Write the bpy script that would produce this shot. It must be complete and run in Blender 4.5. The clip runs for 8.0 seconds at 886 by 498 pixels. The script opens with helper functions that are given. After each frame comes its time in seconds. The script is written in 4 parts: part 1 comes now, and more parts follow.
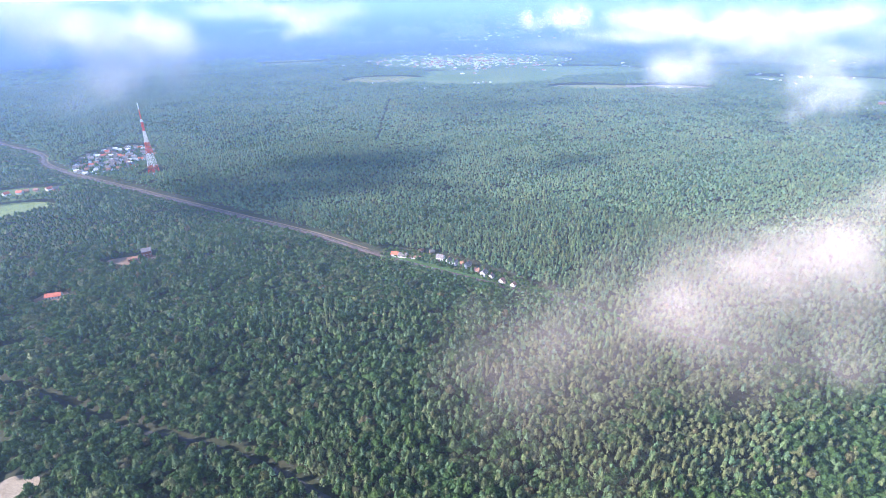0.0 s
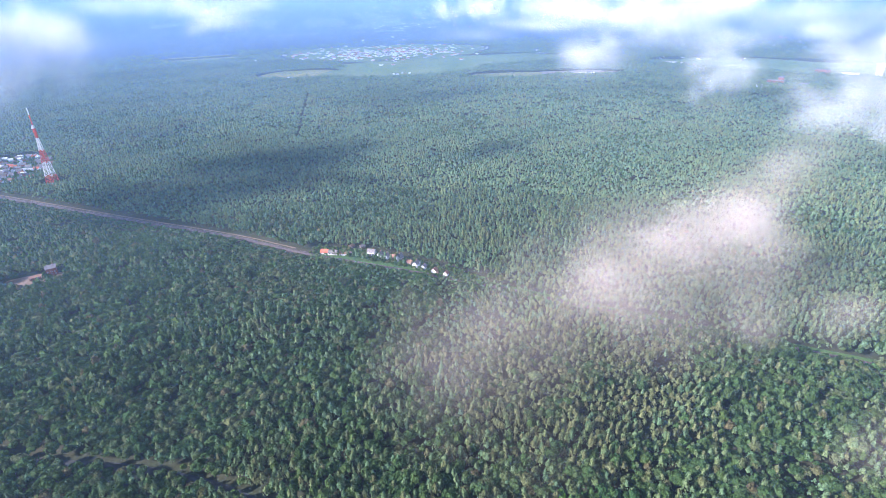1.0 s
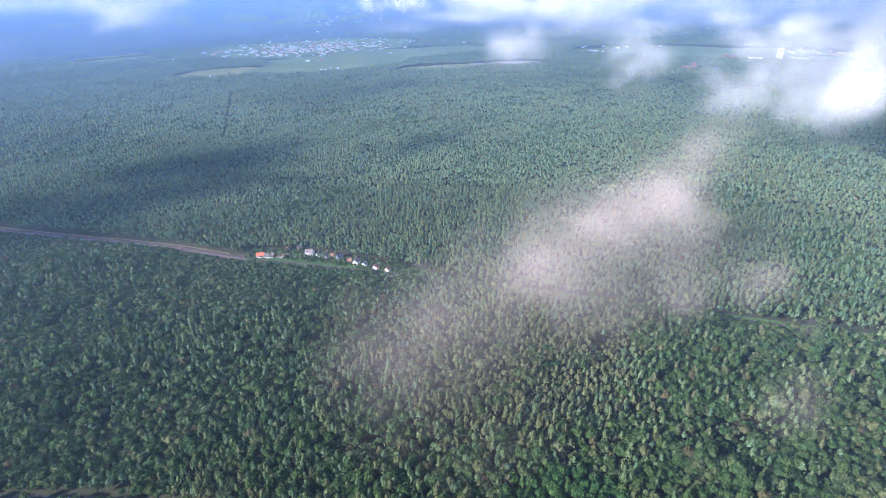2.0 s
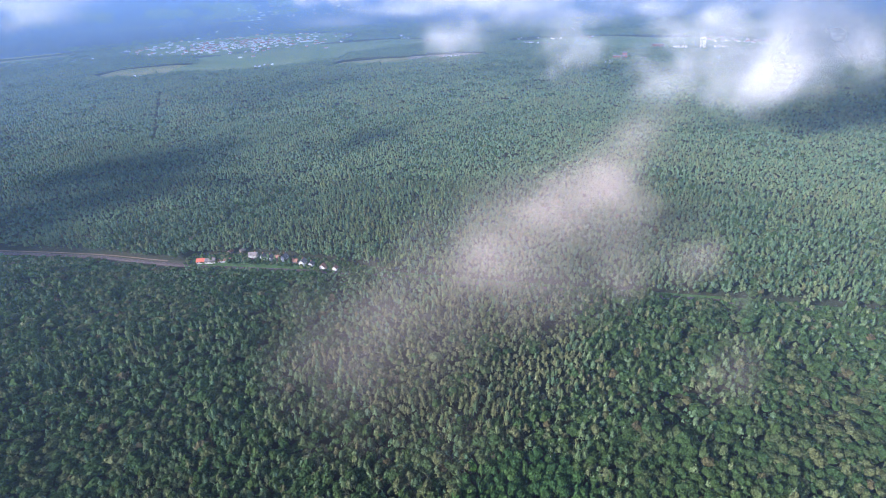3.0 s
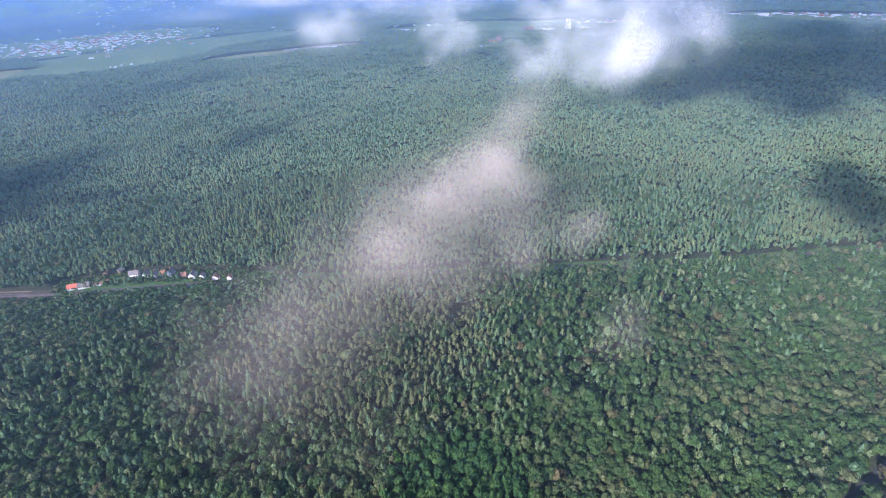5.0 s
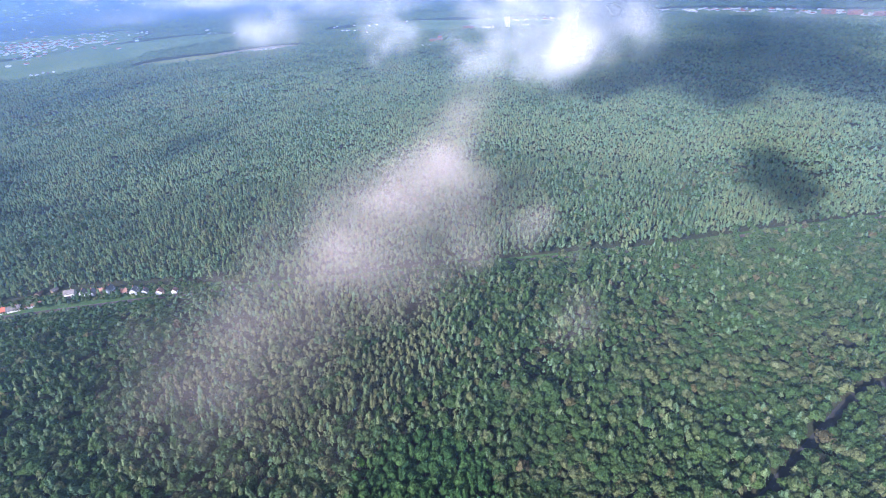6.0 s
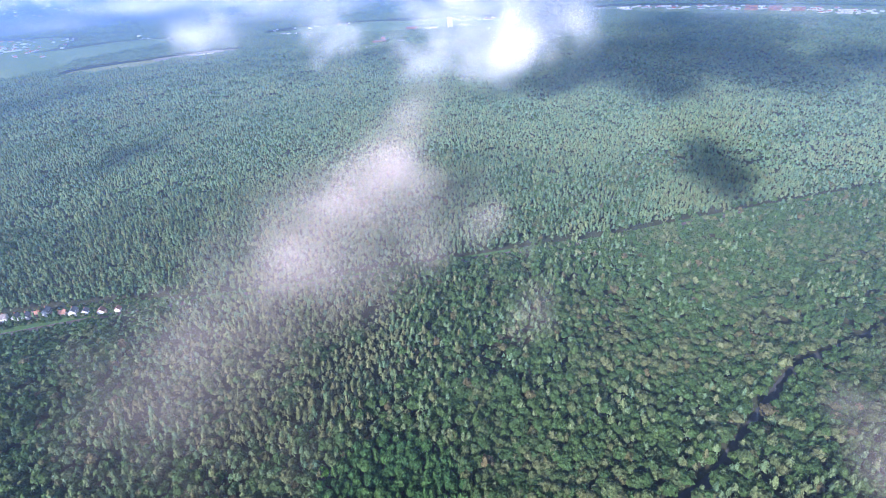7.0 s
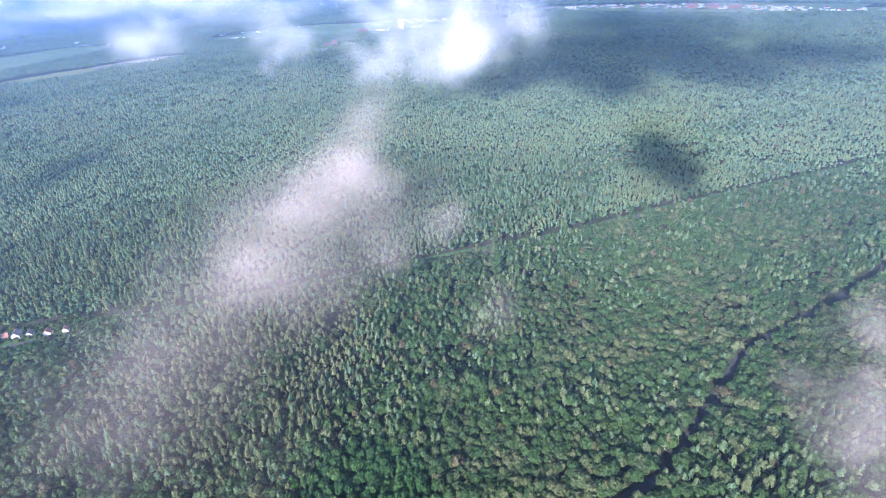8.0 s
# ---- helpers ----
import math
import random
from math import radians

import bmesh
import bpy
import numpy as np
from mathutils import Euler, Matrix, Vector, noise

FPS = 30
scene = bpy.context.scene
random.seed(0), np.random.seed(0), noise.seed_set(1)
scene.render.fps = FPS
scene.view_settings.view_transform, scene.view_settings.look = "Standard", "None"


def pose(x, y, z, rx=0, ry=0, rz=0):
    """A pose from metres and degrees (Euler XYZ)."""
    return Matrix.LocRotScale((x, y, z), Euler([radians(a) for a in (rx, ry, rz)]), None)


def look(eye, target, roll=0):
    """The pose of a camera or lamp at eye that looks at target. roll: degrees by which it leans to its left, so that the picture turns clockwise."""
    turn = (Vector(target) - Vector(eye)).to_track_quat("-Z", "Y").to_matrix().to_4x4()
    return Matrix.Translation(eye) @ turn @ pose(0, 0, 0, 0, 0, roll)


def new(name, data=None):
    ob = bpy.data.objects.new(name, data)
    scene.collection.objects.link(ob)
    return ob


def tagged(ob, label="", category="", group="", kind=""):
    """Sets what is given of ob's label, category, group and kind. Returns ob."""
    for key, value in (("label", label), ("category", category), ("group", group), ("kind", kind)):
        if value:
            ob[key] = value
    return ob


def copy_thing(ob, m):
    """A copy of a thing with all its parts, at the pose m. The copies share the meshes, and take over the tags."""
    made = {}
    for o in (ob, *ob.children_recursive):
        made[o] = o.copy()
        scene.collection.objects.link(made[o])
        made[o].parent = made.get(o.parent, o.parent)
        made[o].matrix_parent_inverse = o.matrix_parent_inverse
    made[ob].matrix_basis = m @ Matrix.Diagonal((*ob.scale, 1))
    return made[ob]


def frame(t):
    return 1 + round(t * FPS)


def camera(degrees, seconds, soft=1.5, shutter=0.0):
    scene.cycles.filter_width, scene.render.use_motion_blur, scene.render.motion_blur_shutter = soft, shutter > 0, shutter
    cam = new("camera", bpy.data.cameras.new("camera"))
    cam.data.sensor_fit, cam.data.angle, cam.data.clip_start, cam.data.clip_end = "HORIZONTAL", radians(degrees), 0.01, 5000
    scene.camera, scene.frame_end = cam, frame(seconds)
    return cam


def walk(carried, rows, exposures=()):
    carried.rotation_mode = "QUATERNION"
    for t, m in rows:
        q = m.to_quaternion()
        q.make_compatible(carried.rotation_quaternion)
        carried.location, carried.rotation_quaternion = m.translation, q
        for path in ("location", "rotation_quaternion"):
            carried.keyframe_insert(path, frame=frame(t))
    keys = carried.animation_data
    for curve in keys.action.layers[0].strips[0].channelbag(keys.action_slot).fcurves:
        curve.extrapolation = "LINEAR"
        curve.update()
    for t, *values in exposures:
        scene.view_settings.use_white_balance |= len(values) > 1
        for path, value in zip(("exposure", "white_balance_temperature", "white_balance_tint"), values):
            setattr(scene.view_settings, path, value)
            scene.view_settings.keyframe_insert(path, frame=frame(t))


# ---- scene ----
import itertools

cam = camera(78.8, 8.0, soft=0.9)
PATH = [
    (0, (10.085, 1.193, 299.819), (9.948, 3.005, 298.984), -1.1),
    (0.5, (10.624, 1.035, 299.799), (10.62, 2.844, 298.946), -1.5),
    (1, (11.175, 0.882, 299.787), (11.289, 2.68, 298.919), -1.8),
    (1.5, (11.656, 0.755, 299.8), (11.88, 2.536, 298.918), -2.1),
    (2, (12.005, 0.709, 299.819), (12.334, 2.467, 298.924), -2.3),
    (3.5, (12.385, 0.993, 299.88), (12.979, 2.659, 298.946), -2.7),
    (4, (12.322, 1.198, 299.888), (12.997, 2.826, 298.942), -2.9),
    (4.5, (12.095, 1.435, 299.897), (12.851, 3.019, 298.938), -2.9),
    (4.7, (11.997, 1.512, 299.904), (12.787, 3.076, 298.94), -3.0),
    (6, (11.464, 1.83, 300.08), (12.451, 3.267, 299.1), -3.3),
    (6.5, (11.309, 1.871, 300.149), (12.364, 3.256, 299.165), -3.4),
    (7, (11.21, 1.828, 300.212), (12.33, 3.16, 299.225), -3.5),
    (7.5, (11.159, 1.785, 300.259), (12.335, 3.065, 299.271), -3.7),
    (8, (11.116, 1.753, 300.289), (12.34, 2.986, 299.299), -3.7),
]
EXPOSURES = [(0.0, 1.78, 5400, 23), (2.0, 1.28, 5350, 22), (4.0, 0.98, 5350, 22), (6.0, 1.29, 5150, 25), (8.0, 1.47, 5100, 26)]
walk(cam, [(t, look(eye, target, roll)) for t, eye, target, roll in PATH], EXPOSURES)

# ---------------------------------------------------------------- light
SUN_WAY = Vector((0.944, 0.33, -math.tan(radians(27)))).normalized()
world = bpy.data.worlds.new("world")
scene.world = world
world.use_nodes = True
wn = world.node_tree.nodes
sky = wn.new("ShaderNodeTexSky")
sky.sky_type, sky.sun_disc = "NISHITA", False
sky.sun_elevation = math.asin(-SUN_WAY.z)
sky.sun_rotation = math.atan2(-SUN_WAY.x, -SUN_WAY.y)
sky.altitude, sky.air_density, sky.dust_density, sky.ozone_density = 300, 1.3, 0.8, 2.5
wn["Background"].inputs["Strength"].default_value = 0.085
world.node_tree.links.new(sky.outputs[0], wn["Background"].inputs["Color"])
sun_data = bpy.data.lights.new("sun", "SUN")
sun_data.energy, sun_data.angle, sun_data.color = 5.0, radians(0.53), (1.0, 0.89, 0.72)
sun = new("sun", sun_data)
sun.matrix_world = look((0, 0, 1500), Vector((0, 0, 1500)) + SUN_WAY)
scene.cycles.transparent_max_bounces = 96

# ---------------------------------------------------------------- materials


def material(name, rough=0.9, spec=0.3):
    m = bpy.data.materials.new(name)
    m.use_nodes = True
    b = m.node_tree.nodes["Principled BSDF"]
    b.inputs["Roughness"].default_value = rough
    b.inputs["Specular IOR Level"].default_value = spec
    return m, m.node_tree.nodes, m.node_tree.links, b


def noise_node(nodes, links, scale, detail=3.0, coords="Object"):
    co = nodes.new("ShaderNodeTexCoord")
    n = nodes.new("ShaderNodeTexNoise")
    n.inputs["Scale"].default_value, n.inputs["Detail"].default_value = scale, detail
    links.new(co.outputs[coords], n.inputs["Vector"])
    return n


def ramp_node(nodes, links, source, stops):
    r = nodes.new("ShaderNodeValToRGB")
    e = r.color_ramp.elements
    e[0].position, e[0].color = stops[0][0], (*stops[0][1], 1)
    e[1].position, e[1].color = stops[-1][0], (*stops[-1][1], 1)
    for p, c in stops[1:-1]:
        e.new(p).color = (*c, 1)
    links.new(source, r.inputs["Fac"])
    return r


def mix_node(nodes, links, kind, fac, a, b):
    m = nodes.new("ShaderNodeMix")
    m.data_type, m.blend_type = "RGBA", kind
    for socket, v in ((m.inputs["Factor"], fac), (m.inputs["A"], a), (m.inputs["B"], b)):
        if isinstance(v, (int, float)):
            socket.default_value = v
        elif isinstance(v, tuple):
            socket.default_value = (*v, 1)
        else:
            links.new(v, socket)
    return m.outputs["Result"]


def mottled(name, a, b, scale, fine, rough=0.9, spec=0.3, bump=0.3, random_hue=0.0):
    """A surface that goes between two colours at two scales, with relief."""
    m, nodes, links, bsdf = material(name, rough, spec)
    big, small = noise_node(nodes, links, scale), noise_node(nodes, links, fine)
    col = mix_node(nodes, links, "MIX", ramp_node(nodes, links, big.outputs["Fac"], [(0.3, (0, 0, 0)), (0.7, (1, 1, 1))]).outputs["Color"], a, b)
    col = mix_node(nodes, links, "MULTIPLY", 0.7, col, ramp_node(nodes, links, small.outputs["Fac"], [(0.25, (0.55, 0.55, 0.55)), (0.75, (1.25, 1.25, 1.25))]).outputs["Color"])
    if random_hue:
        info = nodes.new("ShaderNodeObjectInfo")
        shade = ramp_node(nodes, links, info.outputs["Random"], [(0.0, (1 - random_hue,) * 3), (1.0, (1 + random_hue,) * 3)])
        col = mix_node(nodes, links, "MULTIPLY", 1.0, col, shade.outputs["Color"])
    links.new(col, bsdf.inputs["Base Color"])
    bp = nodes.new("ShaderNodeBump")
    bp.inputs["Strength"].default_value, bp.inputs["Distance"].default_value = bump, 0.5 / fine
    links.new(small.outputs["Fac"], bp.inputs["Height"])
    links.new(bp.outputs["Normal"], bsdf.inputs["Normal"])
    return m


def foliage(name, stops, object_random=False):
    """Leaves: species along a ramp, each clump a little lighter or darker, leaf grain, light through the leaves."""
    m, nodes, links, bsdf = material(name, 0.85, 0.12)
    if object_random:
        which = nodes.new("ShaderNodeObjectInfo").outputs["Random"]
    else:
        at = nodes.new("ShaderNodeAttribute")
        at.attribute_name = "species"
        which = at.outputs["Fac"]
    col = ramp_node(nodes, links, which, stops).outputs["Color"]
    geo = nodes.new("ShaderNodeNewGeometry")
    clump = ramp_node(nodes, links, geo.outputs["Random Per Island"], [(0.0, (0.7, 0.72, 0.74)), (1.0, (1.3, 1.28, 1.22))])
    col = mix_node(nodes, links, "MULTIPLY", 1.0, col, clump.outputs["Color"])
    leaf = noise_node(nodes, links, 1.3, 4.0)
    grain = ramp_node(nodes, links, leaf.outputs["Fac"], [(0.3, (0.5, 0.52, 0.5)), (0.7, (1.45, 1.43, 1.35))])
    col = mix_node(nodes, links, "MULTIPLY", 1.0, col, grain.outputs["Color"])
    links.new(col, bsdf.inputs["Base Color"])
    bp = nodes.new("ShaderNodeBump")
    bp.inputs["Strength"].default_value, bp.inputs["Distance"].default_value = 0.9, 0.8
    links.new(leaf.outputs["Fac"], bp.inputs["Height"])
    links.new(bp.outputs["Normal"], bsdf.inputs["Normal"])
    tr = nodes.new("ShaderNodeBsdfTranslucent")
    links.new(col, tr.inputs["Color"])
    mixed = nodes.new("ShaderNodeMixShader")
    mixed.inputs["Fac"].default_value = 0.32
    links.new(bsdf.outputs[0], mixed.inputs[1])
    links.new(tr.outputs[0], mixed.inputs[2])
    links.new(mixed.outputs[0], nodes["Material Output"].inputs["Surface"])
    return m


def vapour(name, colour, grain=0.0):
    """A layer of thin droplets: how much it holds back lies in the mesh; what it catches is scattered both ways."""
    m = bpy.data.materials.new(name)
    m.use_nodes = True
    nodes, links = m.node_tree.nodes, m.node_tree.links
    nodes.remove(nodes["Principled BSDF"])
    d, t, clear = (nodes.new(k) for k in ("ShaderNodeBsdfDiffuse", "ShaderNodeBsdfTranslucent", "ShaderNodeBsdfTransparent"))
    d.inputs["Color"].default_value = t.inputs["Color"].default_value = (*colour, 1)
    both, out = nodes.new("ShaderNodeMixShader"), nodes.new("ShaderNodeMixShader")
    both.inputs["Fac"].default_value = 0.5
    links.new(d.outputs[0], both.inputs[1])
    links.new(t.outputs[0], both.inputs[2])
    at = nodes.new("ShaderNodeAttribute")
    at.attribute_name = "species"
    held = at.outputs["Fac"]
    if grain:
        n = noise_node(nodes, links, grain, 2.0)
        wisps = nodes.new("ShaderNodeMapRange")
        for k, v in enumerate((0.3, 0.7, 0.7, 1.3)):
            wisps.inputs[k + 1].default_value = v
        links.new(n.outputs["Fac"], wisps.inputs[0])
        times = nodes.new("ShaderNodeMath")
        times.operation = "MULTIPLY"
        links.new(held, times.inputs[0])
        links.new(wisps.outputs[0], times.inputs[1])
        held = times.outputs[0]
    links.new(held, out.inputs["Fac"])
    links.new(clear.outputs[0], out.inputs[1])
    links.new(both.outputs[0], out.inputs[2])
    links.new(out.outputs[0], nodes["Material Output"].inputs["Surface"])
    return m


# species: 0 dark spruce .. 0.35 pine .. 0.6 birch and aspen .. 0.8 oak .. 0.92 dry reddish .. 1 pale willow
LEAF_STOPS = [(0.0, (0.084, 0.15, 0.086)), (0.2, (0.122, 0.195, 0.1)), (0.34, (0.158, 0.205, 0.088)), (0.45, (0.16, 0.165, 0.078)), (0.6, (0.052, 0.099, 0.034)),
              (0.78, (0.09, 0.135, 0.038)), (0.9, (0.125, 0.108, 0.056)), (1.0, (0.17, 0.195, 0.095))]
M_LEAF = foliage("leaves", LEAF_STOPS)
M_LEAF_OB = foliage("leaves_single", [(0.0, (0.045, 0.1, 0.036)), (0.5, (0.052, 0.115, 0.034)), (1.0, (0.075, 0.138, 0.042))], True)
M_BARK = mottled("bark", (0.10, 0.075, 0.05), (0.2, 0.15, 0.11), 0.8, 6, bump=0.6)
M_DEADWOOD = mottled("dead_wood", (0.42, 0.4, 0.36), (0.3, 0.27, 0.23), 0.8, 6, bump=0.6)
M_FLOOR = mottled("forest_floor", (0.035, 0.045, 0.02), (0.065, 0.06, 0.033), 0.02, 0.35)
M_GRASS = mottled("meadow_grass", (0.09, 0.14, 0.035), (0.15, 0.18, 0.06), 0.05, 0.6)
# blue of the far hills is distance haze painted into the base colour
M_HILLS_HAZED = mottled("far_hills", (0.06, 0.095, 0.15), (0.09, 0.13, 0.19), 0.0016, 0.02, bump=0.1)
M_GARDEN = mottled("garden_green", (0.05, 0.105, 0.028), (0.09, 0.145, 0.045), 0.12, 0.8)
M_DRY = mottled("dry_field", (0.3, 0.26, 0.1), (0.2, 0.22, 0.075), 0.01, 0.2)
M_GREENFIELD = mottled("green_field", (0.13, 0.19, 0.06), (0.21, 0.24, 0.09), 0.006, 0.15)
M_EARTH = mottled("bare_earth", (0.27, 0.18, 0.125), (0.17, 0.12, 0.08), 0.06, 0.7)
M_VERGE = mottled("verge", (0.1, 0.07, 0.055), (0.05, 0.062, 0.028), 0.04, 0.5)
M_SAND = mottled("sand", (0.36, 0.3, 0.22), (0.27, 0.22, 0.16), 0.1, 1.0)
M_BALLAST = mottled("ballast", (0.15, 0.11, 0.095), (0.1, 0.075, 0.07), 0.08, 2.5)
M_ASPHALT = mottled("asphalt", (0.045, 0.046, 0.05), (0.065, 0.064, 0.064), 0.15, 3.0)
M_RAIL, *_, b_ = material("rail_steel", 0.4)
b_.inputs["Metallic"].default_value, b_.inputs["Base Color"].default_value = 1.0, (0.35, 0.3, 0.27, 1)
M_WHITE = mottled("white_render", (0.75, 0.73, 0.7), (0.62, 0.6, 0.57), 0.3, 3, random_hue=0.15)
M_BRICK = mottled("red_brick", (0.36, 0.15, 0.1), (0.28, 0.12, 0.09), 0.4, 4, random_hue=0.2)
M_PLANK = mottled("weathered_boards", (0.28, 0.2, 0.14), (0.2, 0.15, 0.11), 0.5, 4)
M_ROOF_RED = mottled("red_roofing", (0.5, 0.13, 0.07), (0.4, 0.11, 0.06), 0.3, 3, 0.6, random_hue=0.25)
M_ROOF_ORANGE = mottled("rusty_orange_roofing", (0.36, 0.18, 0.11), (0.25, 0.14, 0.1), 0.3, 3, 0.7)
M_ROOF_GREY = mottled("grey_roofing", (0.22, 0.19, 0.18), (0.15, 0.13, 0.125), 0.3, 3, 0.6, random_hue=0.25)
M_GLASS, *_, b_ = material("window_glass", 0.1, 0.6)
b_.inputs["Base Color"].default_value = (0.03, 0.04, 0.05, 1)
M_TOWER_RED = mottled("red_tower_paint", (0.6, 0.06, 0.035), (0.5, 0.07, 0.045), 0.2, 2, 0.5)
M_TOWER_WHITE = mottled("white_tower_paint", (0.8, 0.78, 0.76), (0.7, 0.68, 0.66), 0.2, 2, 0.5)
M_CLOUD = vapour("cloud_vapour", (0.96, 0.94, 0.95), 0.03)
M_MIST = vapour("mist_vapour", (0.88, 0.74, 0.68), 0.03)
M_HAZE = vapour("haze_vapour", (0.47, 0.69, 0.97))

# ---------------------------------------------------------------- mesh helpers
rng = np.random.default_rng(7)


def ico(level=1):
    bm = bmesh.new()
    bmesh.ops.create_icosphere(bm, subdivisions=level, radius=1.0)
    v = np.array([p.co[:] for p in bm.verts])
    f = np.array([[p.index for p in q.verts] for q in bm.faces])
    bm.free()
    return v, f


ICO_V, ICO_F = ico(1)


def raw_mesh(name, v, f, mat, attr=None, smooth=False):
    """A mesh of triangles from arrays."""
    me = bpy.data.meshes.new(name)
    v, f = np.ascontiguousarray(v, np.float32), np.ascontiguousarray(f, np.int32)
    me.vertices.add(len(v))
    me.vertices.foreach_set("co", v.ravel())
    me.loops.add(f.size)
    me.loops.foreach_set("vertex_index", f.ravel())
    me.polygons.add(len(f))
    me.polygons.foreach_set("loop_start", np.arange(0, f.size, f.shape[1], dtype=np.int32))
    if attr is not None:
        me.attributes.new("species", "FLOAT", "POINT").data.foreach_set("value", np.ascontiguousarray(attr, np.float32))
    me.update(calc_edges=True)
    me.polygons.foreach_set("use_smooth", np.full(len(f), smooth))
    me.materials.append(mat)
    return me


def scatter(template, at, turn, size, attr):
    """Copies of a template's triangles as one set of arrays: at (n,3), turn (n,), size (n,3)."""
    tv, tf = template
    c, s = np.cos(turn)[:, None], np.sin(turn)[:, None]
    x, y, z = (tv[None, :, k] * size[:, k:k + 1] for k in range(3))
    v = np.stack([x * c - y * s, x * s + y * c, z], -1) + at[:, None]
    f = tf[None] + (np.arange(len(at)) * len(tv))[:, None, None]
    return v.reshape(-1, 3), f.reshape(-1, tf.shape[1]), np.repeat(attr, len(tv))


def joined(sets):
    vs, fs, at, n = [], [], [], 0
    for v, f, a in sets:
        vs.append(v), fs.append(f + n), at.append(a)
        n += len(v)
    return np.concatenate(vs), np.concatenate(fs), np.concatenate(at)


def part(name, bm, mat, parent, label=""):
    """One mesh object from a bmesh, under a thing or a part."""
    me = bpy.data.meshes.new(name)
    bm.to_mesh(me)
    bm.free()
    me.materials.append(mat)
    ob = new(name, me)
    ob.parent = parent
    return tagged(ob, label)


def box(bm, x0, y0, z0, x1, y1, z1):
    m = bmesh.ops.create_cube(bm, size=1.0)
    bmesh.ops.scale(bm, vec=(x1 - x0, y1 - y0, z1 - z0), verts=m["verts"])
    bmesh.ops.translate(bm, vec=((x0 + x1) / 2, (y0 + y1) / 2, (z0 + z1) / 2), verts=m["verts"])
    return bm


def boxes(*rows):
    bm = bmesh.new()
    for r in rows:
        box(bm, *r)
    return bm


def strut(bm, a, b, w):
    """A square bar from a to b."""
    a, b = Vector(a), Vector(b)
    m = bmesh.ops.create_cube(bm, size=1.0)
    turn = (b - a).to_track_quat("Z", "Y").to_matrix().to_4x4()
    bmesh.ops.transform(bm, matrix=Matrix.Translation((a + b) / 2) @ turn @ Matrix.Diagonal((w, w, (b - a).length, 1)), verts=m["verts"])


# ---------------------------------------------------------------- the lie of the land
def value_noise(x, y, size, seed=0):
    """Smooth noise from 0 to 1 with features of that size."""
    x, y = np.asarray(x, float) / size, np.asarray(y, float) / size
    i, j = np.floor(x).astype(np.int64), np.floor(y).astype(np.int64)
    u, w = x - i, y - j
    u, w = u * u * (3 - 2 * u), w * w * (3 - 2 * w)

    def corner(a, b):
        h = (a * 374761393 + b * 668265263 + seed * 974634721) & 0xFFFFFFFF
        h = ((h ^ (h >> 13)) * 1274126177) & 0xFFFFFFFF
        return ((h ^ (h >> 16)) & 0xFFFF) / 65535.0

    return (corner(i, j) * (1 - u) + corner(i + 1, j) * u) * (1 - w) + (corner(i, j + 1) * (1 - u) + corner(i + 1, j + 1) * u) * w


def height(x, y):
    """Flat country, with hills that rise far off towards the skyline."""
    r = np.hypot(x, y)
    s = np.clip((r - 3300) / 1600, 0, 1)
    return 325 * s * s * (3 - 2 * s) + 0 * r


def smooth_line(points, step=12.0):
    """A curve through the points, in even steps."""
    p = np.array([points[0], *points, points[-1]], float)
    out = []
    for k in range(1, len(p) - 2):
        a, b, c, d = p[k - 1:k + 3]
        t = np.linspace(0, 1, max(2, int(np.linalg.norm(c - b) / step)), endpoint=False)[:, None]
        out.append(0.5 * (2 * b + (c - a) * t + (2 * a - 5 * b + 4 * c - d) * t**2 + (3 * b - a - 3 * c + d) * t**3))
    return np.concatenate([*out, p[-1:]])


def side_of(x, y, line):
    """How far points lie from a line, and to which side: left of its way is positive."""
    best, sign = np.full(x.shape, 1e9), np.zeros(x.shape)
    for a, b in zip(line[:-1], line[1:]):
        d = b - a
        t = np.clip(((x - a[0]) * d[0] + (y - a[1]) * d[1]) / (d @ d), 0, 1)
        ox, oy = x - a[0] - t * d[0], y - a[1] - t * d[1]
        far = np.hypot(ox, oy)
        near = far < best
        best = np.where(near, far, best)
        sign = np.where(near, np.sign(d[0] * oy - d[1] * ox), sign)
    return best * np.where(sign == 0, 1, sign)


RAIL = smooth_line([(-1500, 1420), (-1150, 1225), (-985, 1134), (-913, 1056), (-797, 983), (-627, 897), (-394, 778), (-234, 699), (-122, 631), (-10, 574),
                    (80, 529), (155, 484), (254, 426), (328, 384), (428, 327), (494, 285), (581, 245), (682, 195), (846, 110), (1400, -180), (2600, -800)], 25)
LANE = smooth_line([(-900, 560), (-600, 420), (-411, 356), (-344, 337), (-277, 310), (-201, 296), (-136, 275), (-94, 253), (0, 205), (120, 120), (248, 71),
                    (320, 67), (397, 68), (432, 63), (470, 49), (525, 32), (615, 6), (800, -60), (1300, -260)], 15)
RIDE_POINTS = [[(-300, 1850), (-277, 1649), (-256, 1437), (-233, 1241)], [(98, 760), (68, 658), (52, 600)]]
HAMLET = smooth_line([(-110, 642), (-60, 628), (0, 596), (60, 552), (90, 534)], 15)


RIDES = [np.array(q, float) for q in RIDE_POINTS]


